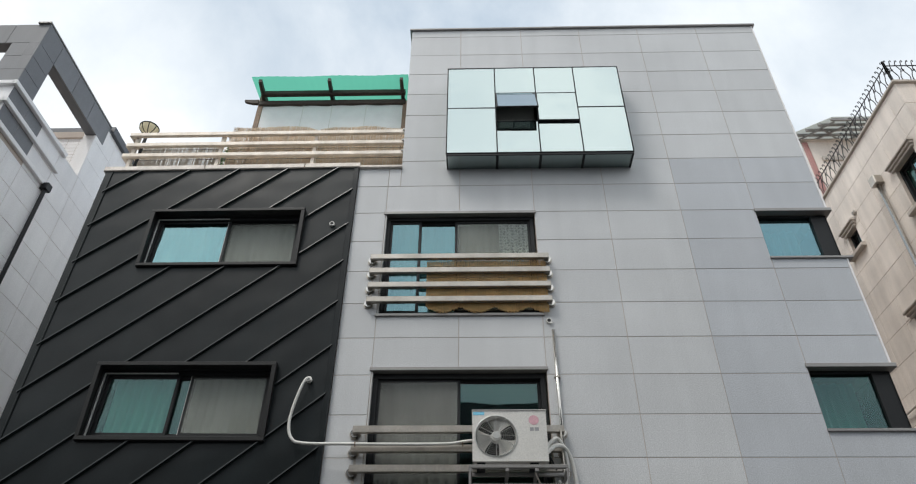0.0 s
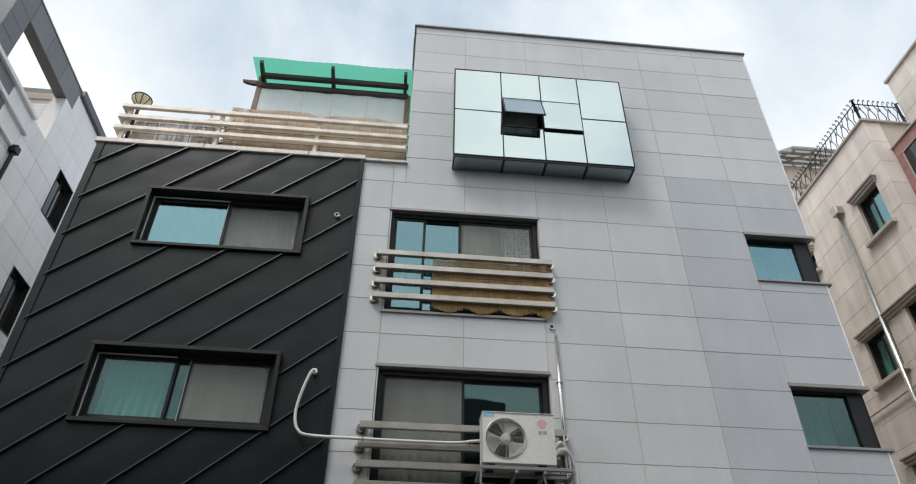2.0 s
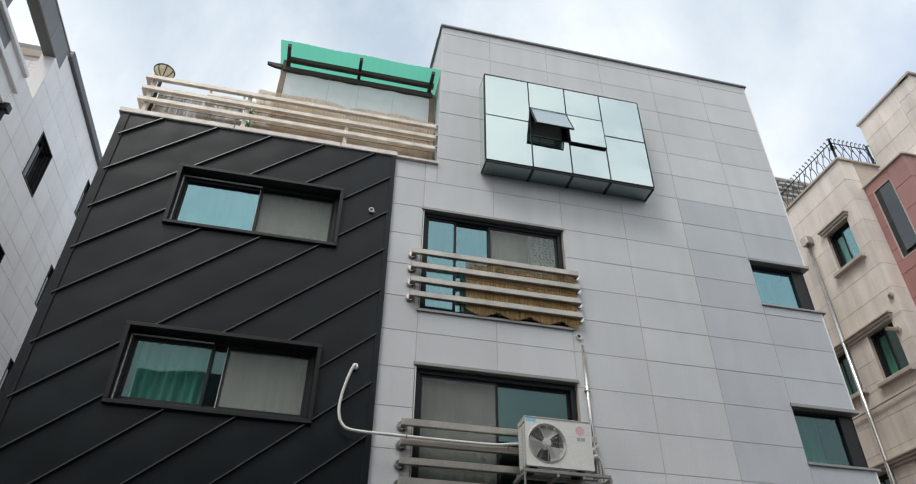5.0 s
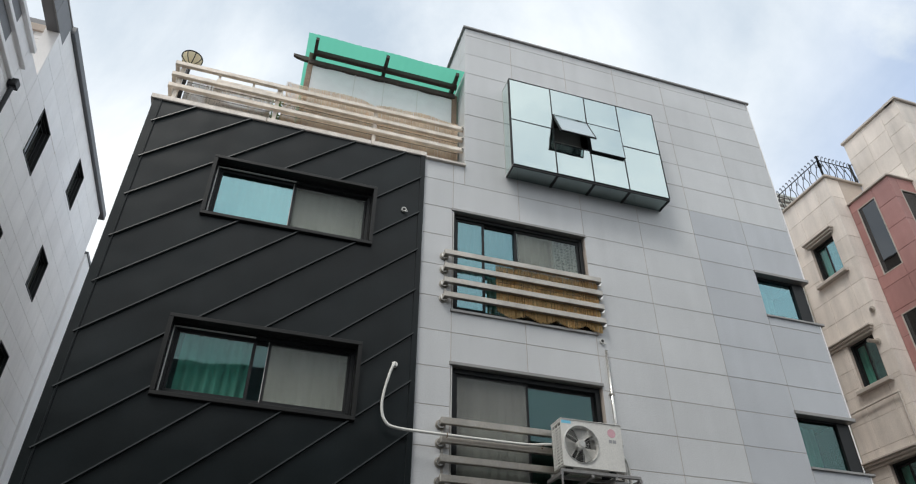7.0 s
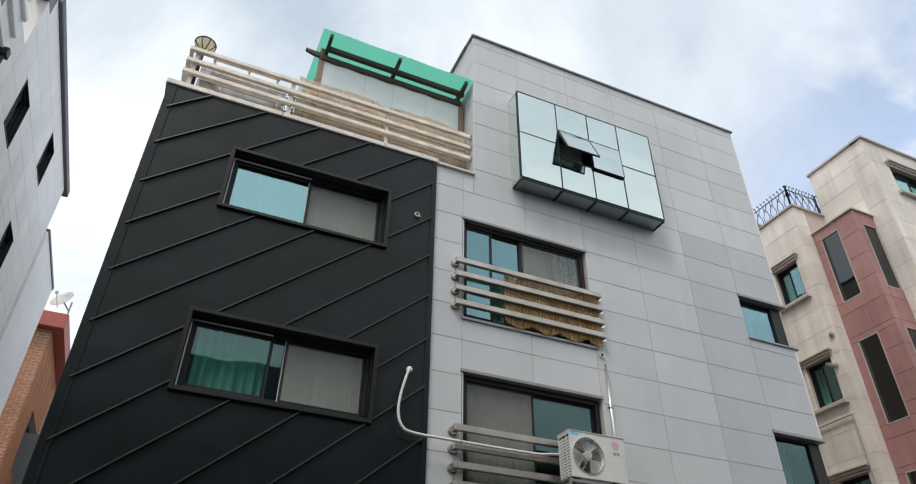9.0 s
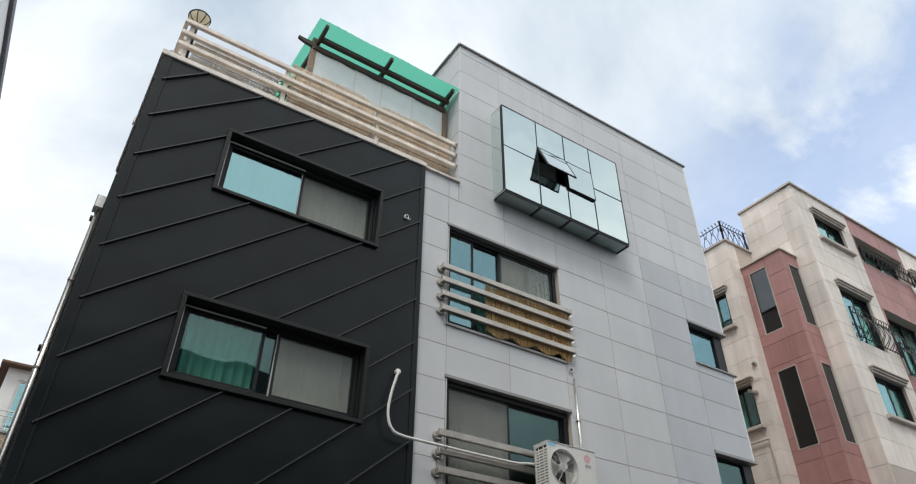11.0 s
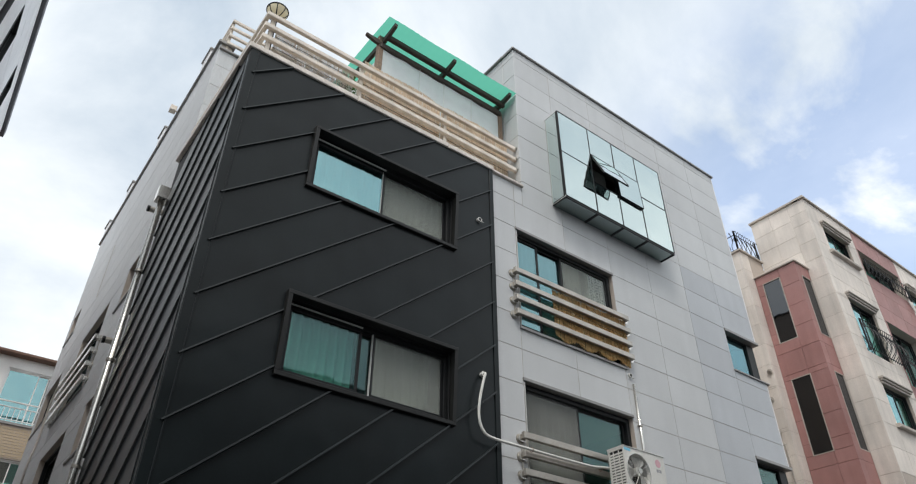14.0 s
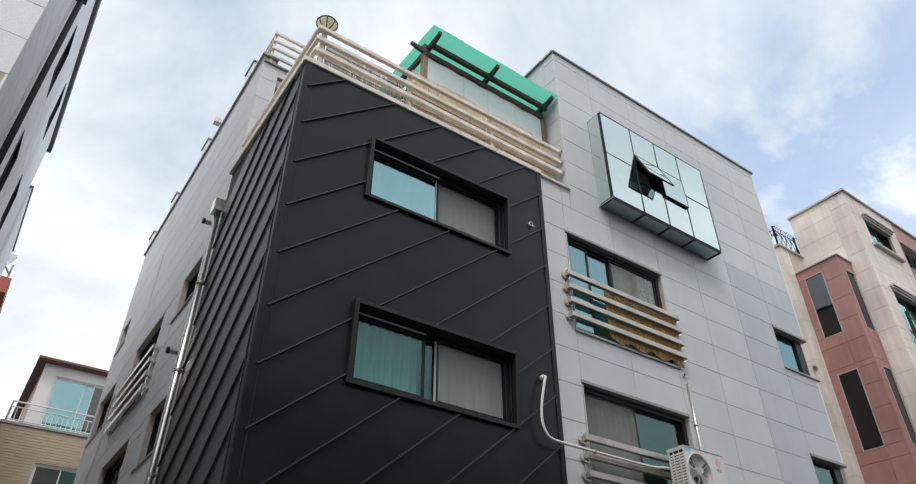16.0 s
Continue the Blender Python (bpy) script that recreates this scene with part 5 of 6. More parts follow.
for c, w in (((0.985, 8.4, 6.77), FRONT), ((-2.283, 8.365, 8.535), ZINC)):
    vent = thing("wall_outlet", c, "small round pipe outlet in the wall", "outlet", "wall outlets")
    bm = bmesh.new()
    tube(bm, [(c[0], c[1] + 0.02, c[2]), (c[0], c[1] - 0.03, c[2])], 0.04, 14)
    part("sleeve", bm, M["hose"], vent)
    # solid dark disc in place of the shade inside the pipe
    bm = bmesh.new()
    tube(bm, [(c[0], c[1], c[2]), (c[0], c[1] - 0.032, c[2])], 0.027, 12)
    part("bore", bm, M["dark"], vent)
    bm = bmesh.new()
    tube(bm, curve_pts([(c[0], c[1] - 0.01, c[2] - 0.02), (c[0] + 0.03, c[1] - 0.04, c[2] - 0.05), (c[0] + 0.06, c[1] - 0.05, c[2] - 0.045)]), 0.008, 6)
    part("stub", bm, M["grille"], vent)

# rain pipe on the side wall
rain = thing("rain_pipe", (-6.3, 11.5, 0.0), "polished steel rain pipe with a square hopper on the side wall", "pipe")
bm = bmesh.new()
tube(bm, [(-6.39, 11.62, 0.2), (-6.39, 11.62, 9.0)], 0.05, 14)
part("tube", bm, M["chrome"], rain, smooth=True)
bm = bmesh.new()
cube(bm, -6.49, -6.22, 11.52, 11.72, 8.98, 9.24, 0.015)
part("hopper", bm, M["chrome"], rain)
for z in (4.6, 6.1, 7.6):
    bm = bmesh.new()
    tube(bm, [(-6.39, 11.62, z - 0.02), (-6.39, 11.62, z + 0.02)], 0.058, 14)
    cube(bm, -6.34, -6.19, 11.6, 11.64, z - 0.015, z + 0.015)
    part("clamp", bm, M["steel"], rain)
for y, z in ((12.25, 9.2), (12.35, 6.72)):
    v = thing("vent_stub", (-6.25, y, z), "short dark metal exhaust stub in the side wall", "vent", "exhaust stubs")
    bm = bmesh.new()
    tube(bm, [(-6.15, y, z), (-6.46, y, z - 0.01)], 0.05, 14)
    part("duct", bm, M["steel"], v)
    bm = bmesh.new()
    tube(bm, [(-6.44, y, z - 0.01), (-6.48, y, z - 0.012)], 0.056, 14)
    part("lip", bm, M["dark_alu"], v)
flood = thing("flood_light", (-6.3, 14.1, 13.4), "small beige box floodlight on the parapet", "lamp")
bm = bmesh.new()
cube(bm, -6.41, -6.27, 14.35, 14.5, 13.42, 13.57, 0.012)
part("housing", bm, M["rail_beige"], flood)
bm = bmesh.new()
tube(bm, [(-6.27, 14.42, 13.47), (-6.17, 14.42, 13.38)], 0.015, 6)
part("bracket", bm, M["steel"], flood)
cab = thing("cable", (-6.2, 18.0, 6.0), "loose beige cable hanging on the side wall", "cable")
bm = bmesh.new()
tube(bm, curve_pts([(-6.25, 18.0, 8.0), (-6.27, 18.3, 7.7), (-6.25, 18.4, 6.9), (-6.29, 18.3, 6.3), (-6.25, 18.6, 5.7), (-6.25, 19.0, 4.6)]), 0.025, 6)
part("cord", bm, M["coping"], cab, smooth=True)


# ---- house beyond the alley: pale granite, grey frame at its corner ----
LW = Face("x+", -9.54)
LF = Face("y-", 9.15)
left = thing("neighbour_house", (-12.5, 15, 0), "white granite apartment house with grey ledges and a framed roof corner", "building")
LH = [(12.9, 13.76, 11.71, 12.98), (16.08, 16.92, 13.1, 14.25), (16.08, 16.96, 10.3, 11.43), (12.9, 13.76, 8.9, 10.17), (16.08, 16.96, 7.7, 8.85), (12.9, 13.76, 6.1, 7.37), (16.08, 16.96, 4.9, 6.05)]
lwall = core("wall", LW, (9.19, 19.5, 0, 13.0), LH, 0.3, left, M["mortar"])
core("upper_wall", LW, (11.93, 19.5, 13.0, 14.95), LH, 0.3, left, M["white_stone"])
lfront = core("front_wall", LF, (-18, -9.57, 0, 13.0), [], 0.3, left, M["mortar"])
core("back_wall", Face("y+", 19.5), (-18, -9.84, 0, 14.9), [], 0.3, left, M["mortar"])
core("west_wall", Face("x-", -18), (9.15, 19.5, 0, 14.9), [], 0.3, left, M["mortar"])
bm = bmesh.new()
cube(bm, -17.9, -9.85, 12.2, 19.4, 14.6, 14.8)
cube(bm, -17.9, -9.85, 9.3, 12.2, 12.7, 12.9)
part("roof", bm, M["mortar"], left)
low = core("lower_block", Face("x+", -9.48), (19.52, 23.0, 0, 13.4), [], 0.3, left, M["white_stone"], w=0.0)
bm = bmesh.new()
cube(bm, -12, -9.45, 19.52, 23.05, 13.4, 13.5, 0.01)
cube(bm, -12, -9.8, 22.7, 23.0, 0, 13.4)
part("coping", bm, M["grey_trim"], low)
bm = bmesh.new()
box(bm, LW, 12.38, 19.86, 14.92, 15.16, -0.4, 0.09, 0.015)
part("fascia", bm, M["grey_trim"], left, "dark grey metal roof fascia")
bm = bmesh.new()
box(bm, LW, 11.93, 12.4, 14.9, 15.06, -0.3, 0.0, 0.01)
part("coping", bm, M["grey_stone"], left)
# framed roof corner
bm = bmesh.new()
box(bm, LW, 9.15, 12.3, 14.38, 15.06, -0.26, -0.03)
box(bm, LW, 9.15, 9.74, 13.0, 14.38, -0.26, -0.03)
box(bm, LF, -13.5, -9.81, 14.4, 15.06, -0.26, -0.03)
box(bm, LF, -13.6, -12.9, 13.0, 14.4, -0.26, -0.03)
rf = part("roof_frame", bm, M["grey_trim"], left, "grey clad concrete frame on the roof corner")
slabs("grey_panel", LW, [9.15, 9.74, 10.6, 11.4, 12.3], [14.38, 15.06], [], rf, M["grey_stone"])
slabs("grey_panel", LW, [9.15, 9.74], [13.05, 13.5, 13.94, 14.38], [], rf, M["grey_stone"])
slabs("grey_panel", LF, steps(-13.5, -9.54, 5), [14.4, 15.06], [], rf, M["grey_stone"])
slabs("grey_panel", LF, [-10.19, -9.54], [13.05, 13.5, 13.95, 14.4], [], rf, M["grey_stone"])
bm = bmesh.new()
box(bm, LW, 9.1, 12.34, 15.06, 15.1, -0.29, 0.02, 0.006)
part("frame_cap", bm, M["rim_alu"], left)
for z, ye in ((13.0, 11.27), (12.48, 11.24), (11.93, 10.98)):
    bm = bmesh.new()
    box(bm, LW, 9.07, ye, z - 0.06, z + 0.05, -0.01, 0.08, 0.01)
    box(bm, LF, -18, -9.52, z - 0.06, z + 0.05, -0.01, 0.08, 0.01)
    part("ledge", bm, M["white_stone"], left, "projecting pale stone ledge")
inner_f = Face("y-", 12.25)
lin = core("roof_house_wall", inner_f, (-12.5, -9.87, 12.9, 14.72), [], 0.2, left, M["mortar"])
bm = bmesh.new()
box(bm, inner_f, -12.5, -9.86, 14.72, 14.97, -0.25, 0.04, 0.01)
part("cap", bm, M["grey_trim"], lin)
gut = thing("drain_pipe", (-9.3, 11.09, 0), "dark grey drain pipe with a gutter head on the pale wall", "pipe")
bm = bmesh.new()
tube(bm, [(-9.46, 11.09, 0.2), (-9.46, 11.09, 11.72), (-9.44, 11.09, 11.8)], 0.045, 12)
part("tube", bm, M["iron"], gut, smooth=True)
bm = bmesh.new()
cube(bm, -9.54, -9.38, 11.0, 11.18, 11.78, 11.95, 0.02)
part("head", bm, M["iron"], gut)
for r in LH:
    wl_ = window(LW, r[0], r[1], r[2], r[3], -0.06, left, (0.5,), ("glass_dark", "glass_dim"), label="narrow dark-framed window in the pale stone wall")
    bm = bmesh.new()
    rect_frame(bm, LW, r[0] - 0.0, r[1] + 0.0, r[2], r[3], 0.03, -0.08, 0.012, 0.003)
    part("outer_frame", bm, M["dark_alu"], wl_)

# red brick house and its dish aerial, far up the alley
red = thing("brick_house", (-11.5, 30, 0), "red brick house with a red painted roof fascia", "building")
RBX = Face("x+", -9.75)
rwall = core("wall", RBX, (27.3, 36, 0, 13.9), [(29.5, 32.5, 9.4, 11.6)], 0.3, red, M["plaster"])
rfront = core("front_wall", Face("y-", 27.3), (-14, -9.78, 0, 13.9), [], 0.3, red, M["plaster"])
bm = bmesh.new()
cube(bm, -14.3, -9.35, 26.9, 36.3, 13.9, 14.5, 0.02)
part("fascia", bm, M["red_paint"], red, "dull red painted roof fascia")
bm = bmesh.new()
box(bm, RBX, 29.5, 32.5, 9.4, 11.6, -0.3, -0.25)
part("window", bm, M["glass_dark"], red)
bm = bmesh.new()
cube(bm, -10.6, -9.2, 31, 38, 0, 11.2)
grey_b = part("bay", bm, M["grey_stone"], red, "grey clad bay")
bm = bmesh.new()
cube(bm, -9.19, -9.1, 31.0, 37, 8.0, 8.15)
cube(bm, -9.19, -9.1, 31.0, 37, 10.9, 11.2)
part("cornice", bm, M["white_stone"], grey_b)
dish = thing("satellite_dish", (-9.9, 27.6, 14.5), "white satellite dish on the roof edge", "aerial")
bm = bmesh.new()
dn = Vector((-0.5, -0.75, 0.45)).normalized()
ds = dn.cross(Vector((0, 0, 1))).normalized()
du_ = ds.cross(dn)
dc = Vector((-9.75, 27.3, 15.15))
rings = []
for k in range(6):
    rr = 0.42 * k / 5
    rings.append([bm.verts.new(dc + rr * (math.cos(a) * ds + 1.1 * math.sin(a) * du_) + dn * (0.9 * rr * rr)) for a in (2 * math.pi * i / 20 for i in range(20))] if k else [bm.verts.new(dc)])
for i in range(20):
    bm.faces.new([rings[0][0], rings[1][i], rings[1][(i + 1) % 20]])
for a, b in zip(rings[1:], rings[2:]):
    for i in range(20):
        bm.faces.new([a[i], b[i], b[(i + 1) % 20], a[(i + 1) % 20]])
bmesh.ops.solidify(bm, geom=bm.faces[:], thickness=0.012)
part("reflector", bm, M["pvc"], dish, smooth=True)
bm = bmesh.new()
tube(bm, [(-9.5, 27.5, 14.5), (-9.5, 27.5, 15.3)], 0.035, 8)
tube(bm, [(-9.5, 27.5, 14.9), tuple(dc)], 0.03, 8)
part("mast", bm, M["steel"], dish)
bm = bmesh.new()
tip = dc + dn * 0.5 + du_ * -0.1
tube(bm, [tuple(dc - du_ * 0.42), tuple(tip)], 0.015, 6)
cube(bm, tip.x - 0.05, tip.x + 0.05, tip.y - 0.05, tip.y + 0.05, tip.z - 0.04, tip.z + 0.06, 0.01)
part("receiver_arm", bm, M["steel"], dish)

# cream brick house at the end of the alley
CY = 30.0
CF = Face("y-", CY)
cream = thing("cream_house", (-4, 34, 0), "cream brick house with a glazed top storey behind a balcony rail", "building")
cwall = core("wall", CF, (-8.0, 2, 0, 10.65), [(-6.55, -4.8, 7.6, 9.5)], 0.3, cream, M["mortar"])
core("side_wall", Face("x-", -8.0), (30.3, 38, 0, 10.65), [], 0.3, cream, M["cream_brick"])
bm = bmesh.new()
cube(bm, -8.05, 2, CY - 0.06, 38, 10.65, 10.75, 0.01)
part("coping", bm, M["rim_alu"], cream)
CT = Face("y-", 30.9)
core("top_wall", CT, (-7.3, 2, 10.75, 13.45), [(-6.82, -4.2, 10.8, 13.03)], 0.3, cream, M["pvc"])
core("top_side_wall", Face("x-", -7.3), (31.2, 38, 10.75, 13.45), [], 0.3, cream, M["plaster"])
window(CT, -6.82, -4.2, 10.8, 13.03, -0.05, cream, (0.42, 0.55), ("glass_bright", "glass_bright", "glass_dim"), "pvc", "white-framed sliding doors of the top storey")
bm = bmesh.new()
cube(bm, -7.6, 2, 30.55, 38.4, 13.45, 13.58, 0.03)
part("roof", bm, M["brown"], cream, "brown metal roof edge")
window(CF, -6.55, -4.8, 7.6, 9.5, -0.06, cream, (0.5,), ("glass_dim", "glass_teal"), "pvc", "white-framed window in cream brick")
crail = thing("balcony_rail", (-5, CY + 0.1, 10.75), "pale metal balcony rail with upright bars", "railing")
for z, h in ((11.5, 0.024), (11.3, 0.016), (10.85, 0.016)):
    bm = bmesh.new()
    cube(bm, -7.9, -2.5, CY + 0.06, CY + 0.11, z - h, z + h, 0.008)
    cube(bm, -7.9, -7.85, CY + 0.11, 33, z - h, z + h, 0.008)
    part("rail", bm, M["pvc"], crail)
for i in range(30):
    bm = bmesh.new()
    x = -7.85 + 0.17 * i
    cube(bm, x - 0.012, x + 0.012, CY + 0.07, CY + 0.1, 10.75, 11.49 if i % 6 == 0 else 11.3)
    part("bar", bm, M["pvc"], crail)


# ---- house on the other side: beige granite with pink bays ----
RS, RM, RN, RP, RPF = Face("x-", 9.03), Face("y-", 8.19), Face("y-", 9.95), Face("x-", 9.446), Face("y-", 8.71)
RU = Face("x-", 10.195)
right = thing("stone_house", (16, 14, 0), "beige granite apartment house with pink granite bays and moulded window hoods", "building")
HS = [(10.36, 11.1, 11.02, 12.06), (10.29, 11.02, 8.18, 9.26), (11.63, 12.5, 8.25, 9.26), (13.05, 13.5, 11.6, 12.12), (10.29, 11.02, 5.3, 6.5), (11.63, 12.5, 5.4, 6.5)]
rs = core("side_wall", RS, (9.98, 18, 0, 13.58), HS, 0.3, right, M["mortar"])
rn = core("return_wall", RN, (9.06, 10.2, 0, 13.58), [], 0.3, right, M["mortar"])
ru = core("upper_side_wall", RU, (8.22, 9.93, 0, 15.05), [], 0.3, right, M["mortar"])
HM = [(10.97, 12.4, 13.47, 14.3), (10.9, 12.35, 10.2, 11.8), (11.03, 12.45, 8.2, 9.28), (11.03, 12.4, 5.0, 6.2),
      (13.02, 15.75, 13.43, 14.38), (13.08, 15.2, 9.78, 11.82), (13.1, 15.9, 7.2, 9.15),
      (16.1, 17.6, 13.36, 14.03), (16.1, 17.6, 10.8, 11.7), (16.1, 17.6, 8.2, 9.1)]
rm = core("front_wall", RM, (10.22, 24, 0, 15.05), HM, 0.3, right, M["mortar"])
core("east_wall", Face("x+", 24), (8.6, 18, 0, 13.58), [], 0.3, right, M["mortar"])
core("back_wall", Face("y+", 18), (9.3, 24, 0, 13.58), [], 0.3, right, M["mortar"])
core("upper_back_wall", Face("y+", 9.96), (10.5, 23.7, 13.3, 15.05), [], 0.3, right, M["beige_stone"])
bm = bmesh.new()
cube(bm, 10.5, 23.8, 8.5, 9.65, 14.75, 14.95)
cube(bm, 9.3, 23.7, 10.0, 17.8, 13.2, 13.4)
part("roof", bm, M["mortar"], right)
bm = bmesh.new()
box(bm, RM, 10.13, 24, 15.05, 15.12, -0.3, 0.06, 0.01)
box(bm, RU, 8.25, 9.98, 15.05, 15.12, -0.3, 0.06, 0.01)
part("coping", bm, M["beige_trim"], right)
bm = bmesh.new()
box(bm, RS, 9.89, 18, 13.58, 13.64, -0.3, 0.06, 0.01)
box(bm, RN, 9.3, 10.19, 13.58, 13.64, -0.3, 0.06, 0.01)
part("coping", bm, M["beige_trim"], right)
# pink bay in the notch
bm = bmesh.new()
cube(bm, 9.6, 10.3, 8.86, 9.95, 0, 12.6)
bay_p = part("pink_bay", bm, M["dark"], right, "pink granite bay with tall dark glass")
PW = [(9.23, 9.75, 10.56, 12.46), (9.21, 9.74, 7.47, 9.49), (9.21, 9.74, 4.4, 6.4)]
PF = [(9.69, 10.16, 10.54, 12.36), (9.71, 10.16, 7.44, 9.45), (9.71, 10.16, 4.4, 6.4)]
bm = bmesh.new()
box(bm, RP, 8.67, 9.95, 12.73, 12.78, -0.5, 0.05, 0.008)
box(bm, RPF, 9.446, 10.3, 12.732, 12.778, -0.5, 0.05, 0.008)
part("bay_cap", bm, M["beige_trim"], bay_p)
for f_, holes in ((RP, PW), (RPF, PF)):
    for r in holes:
        bm = bmesh.new()
        box(bm, f_, r[0], r[1], r[2], r[3], -0.06, -0.02)
        wp = part("bay_pane", bm, M["glass_dark"], bay_p)
        bm = bmesh.new()
        rect_frame(bm, f_, r[0] - 0.01, r[1] + 0.01, r[2] - 0.01, r[3] + 0.01, 0.02, -0.03, 0.008, 0)
        part("bay_frame", bm, M["beige_trim"], bay_p)


def hood(f, r, parent, sill=True, hoodless=False):
    for k, (dz, pr, hh) in enumerate(((0.06, 0.05, 0.06), (0.12, 0.09, 0.06), (0.18, 0.13, 0.05))):
        bm = bmesh.new()
        box(bm, f, r[0] - 0.06 - 0.03 * k, r[1] + 0.06 + 0.03 * k, r[3] + dz - 0.06, r[3] + dz - 0.06 + hh, -0.02, pr, 0.012)
        part("hood", bm, M["beige_trim"], parent)
    if sill:
        bm = bmesh.new()
        box(bm, f, r[0] - 0.12, r[1] + 0.12, r[2] - 0.12, r[2] - 0.02, -0.02, 0.11, 0.015)
        part("sill", bm, M["beige_trim"], parent)


# teal curtain added behind each pane to lighten the glass
for r in HS:
    w_ = window(RS, *r, -0.08, right, (0.5,), ("glass_blue", "glass_teal"), label="dark-framed window under a moulded stone hood", curtains=((0.05, 0.95, "curtain_teal"),))
    if r[0] < 11.5 or r[0] > 13:
        # one long hood runs over both windows of the lower storeys
        hood(RS, (r[0], 12.5 if r[3] < 10 else r[1], r[2], r[3]), w_, sill=r[3] > 10)
    if r[3] < 10:
        bm = bmesh.new()
        box(bm, RS, r[0] - 0.12, r[1] + 0.12, r[2] - 0.12, r[2] - 0.02, -0.02, 0.11, 0.015)
        part("sill", bm, M["beige_trim"], w_)
# here too the teal curtains are added only to brighten dark panes
for i, r in enumerate(HM):
    loggia = i in (4, 5, 6)
    w_ = window(RM, *r, -0.26 if loggia else -0.07, right, (0.33, 0.66) if loggia else (0.5,), ("glass_bright", "glass_teal"), curtains=((0.03, 0.97, "curtain_teal"),),
                label="wide recessed balcony glazing" if loggia else "dark-framed window under a moulded stone hood")
    if not loggia:
        hood(RM, r, w_, sill=i != 1)


def iron_rail(name, start, end, z0, z1, label, belly=0.0, out=(0, -1), pitch=0.15, group=""):
    """A wrought iron rail with bent uprights and curled tops."""
    a, b, o = Vector((*start, 0)), Vector((*end, 0)), Vector((*out, 0))
    n = max(2, round((b - a).length / pitch))
    rail = thing(name, ((a + b) / 2 + Vector((0, 0, z0)))[:], label, "railing", group)
    h = z1 - z0
    for i in range(n + 1):
        p = a.lerp(b, i / n)
        d = (b - a).normalized()
        bm = bmesh.new()
        s = 0.035 if i % 2 else -0.035
        pts = [p + Vector((0, 0, z0)), p + o * belly * 0.9 + d * s + Vector((0, 0, z0 + 0.28 * h)), p + o * belly * 0.75 - d * s + Vector((0, 0, z0 + 0.62 * h)),
               p + Vector((0, 0, z0 + 0.92 * h)), p + o * 0.035 + Vector((0, 0, z1 + 0.045)), p + o * 0.07 + Vector((0, 0, z1 + 0.03)), p + o * 0.065 + Vector((0, 0, z1 - 0.01))]
        tube(bm, curve_pts([q[:] for q in pts], 3), 0.010, 5)
        part("baluster", bm, M["iron"], rail)
    for z in (z0 + 0.06, z1 - 0.06):
        bm = bmesh.new()
        tube(bm, [(a + Vector((0, 0, z)))[:], (b + Vector((0, 0, z)))[:]], 0.014, 6)
        part("rail", bm, M["iron"], rail)
    for p in (a, b):
        bm = bmesh.new()
        cube(bm, p.x - 0.022, p.x + 0.022, p.y - 0.022, p.y + 0.022, z0 - 0.02, z1 + 0.08, 0.006)
        part("post", bm, M["iron"], rail)
    # scrolls between the uprights
    for i in range(0, n, 2):
        q = a.lerp(b, (i + 0.5) / n)
        d = (b - a).normalized()
        bm = bmesh.new()
        pts = [q + o * belly * 0.8 + d * (0.05 * (1 - t) * math.cos(9 * t)) + Vector((0, 0, z0 + 0.62 * h + 0.06 * (1 - t) * math.sin(9 * t))) for t in (k / 12 for k in range(12))]
        tube(bm, [p_[:] for p_ in pts], 0.008, 4)
        part("scroll", bm, M["iron"], rail)
    return rail


iron_rail("iron_railing", (9.07, 9.99), (9.07, 14.5), 13.64, 14.28, "black wrought iron railing with curled tops on the roof terrace", 0.03, (-1, 0), 0.125, "roof terrace railings")
iron_rail("iron_railing", (9.07, 9.99), (10.16, 9.99), 13.64, 14.28, "black wrought iron railing with curled tops on the roof terrace", 0.03, (0, -1), 0.125, "roof terrace railings")
for x0, x1, z0, z1, bl in ((10.9, 12.85, 10.2, 11.05, 0.22), (12.98, 15.3, 9.72, 10.6, 0.22), (13.02, 15.75, 13.43, 13.88, 0.06), (13.1, 15.9, 7.4, 8.2, 0.2)):
    iron_rail("balcony_railing", (x0, 8.11), (x1, 8.11), z0, z1, "black wrought iron balcony railing bulging out", bl, (0, -1), 0.12, "balcony railings")
rp = thing("rain_pipe", (8.92, 11.62, 0), "steel rain pipe with a square hopper on beige stone", "pipe")
bm = bmesh.new()
tube(bm, [(8.94, 11.62, 0.2), (8.94, 11.62, 12.15)], 0.05, 12)
part("tube", bm, M["chrome"], rp, smooth=True)
bm = bmesh.new()
cube(bm, 8.83, 9.03, 11.51, 11.73, 12.15, 12.37, 0.015)
part("hopper", bm, M["steel"], rp)
for y, z, ln in ((10.04, 9.72, 0.06), (10.2, 8.98, 0.3), (12.86, 12.38, 0.06)):
    v = thing("vent_stub", (9.0, y, z), "round metal exhaust stub on beige stone", "vent", "exhaust stubs")
    bm = bmesh.new()
    tube(bm, [(9.05, y, z), (9.03 - ln, y, z - 0.02)], 0.045, 12)
    part("duct", bm, M["steel"], v)
    bm = bmesh.new()
    tube(bm, [(9.035, y, z), (9.0, y, z)], 0.075, 14)
    part("flange", bm, M["beige_trim"], v)
gp = thing("gas_pipe", (8.98, 10.5, 4), "thin pinkish gas pipe bent along the stone wall", "pipe")
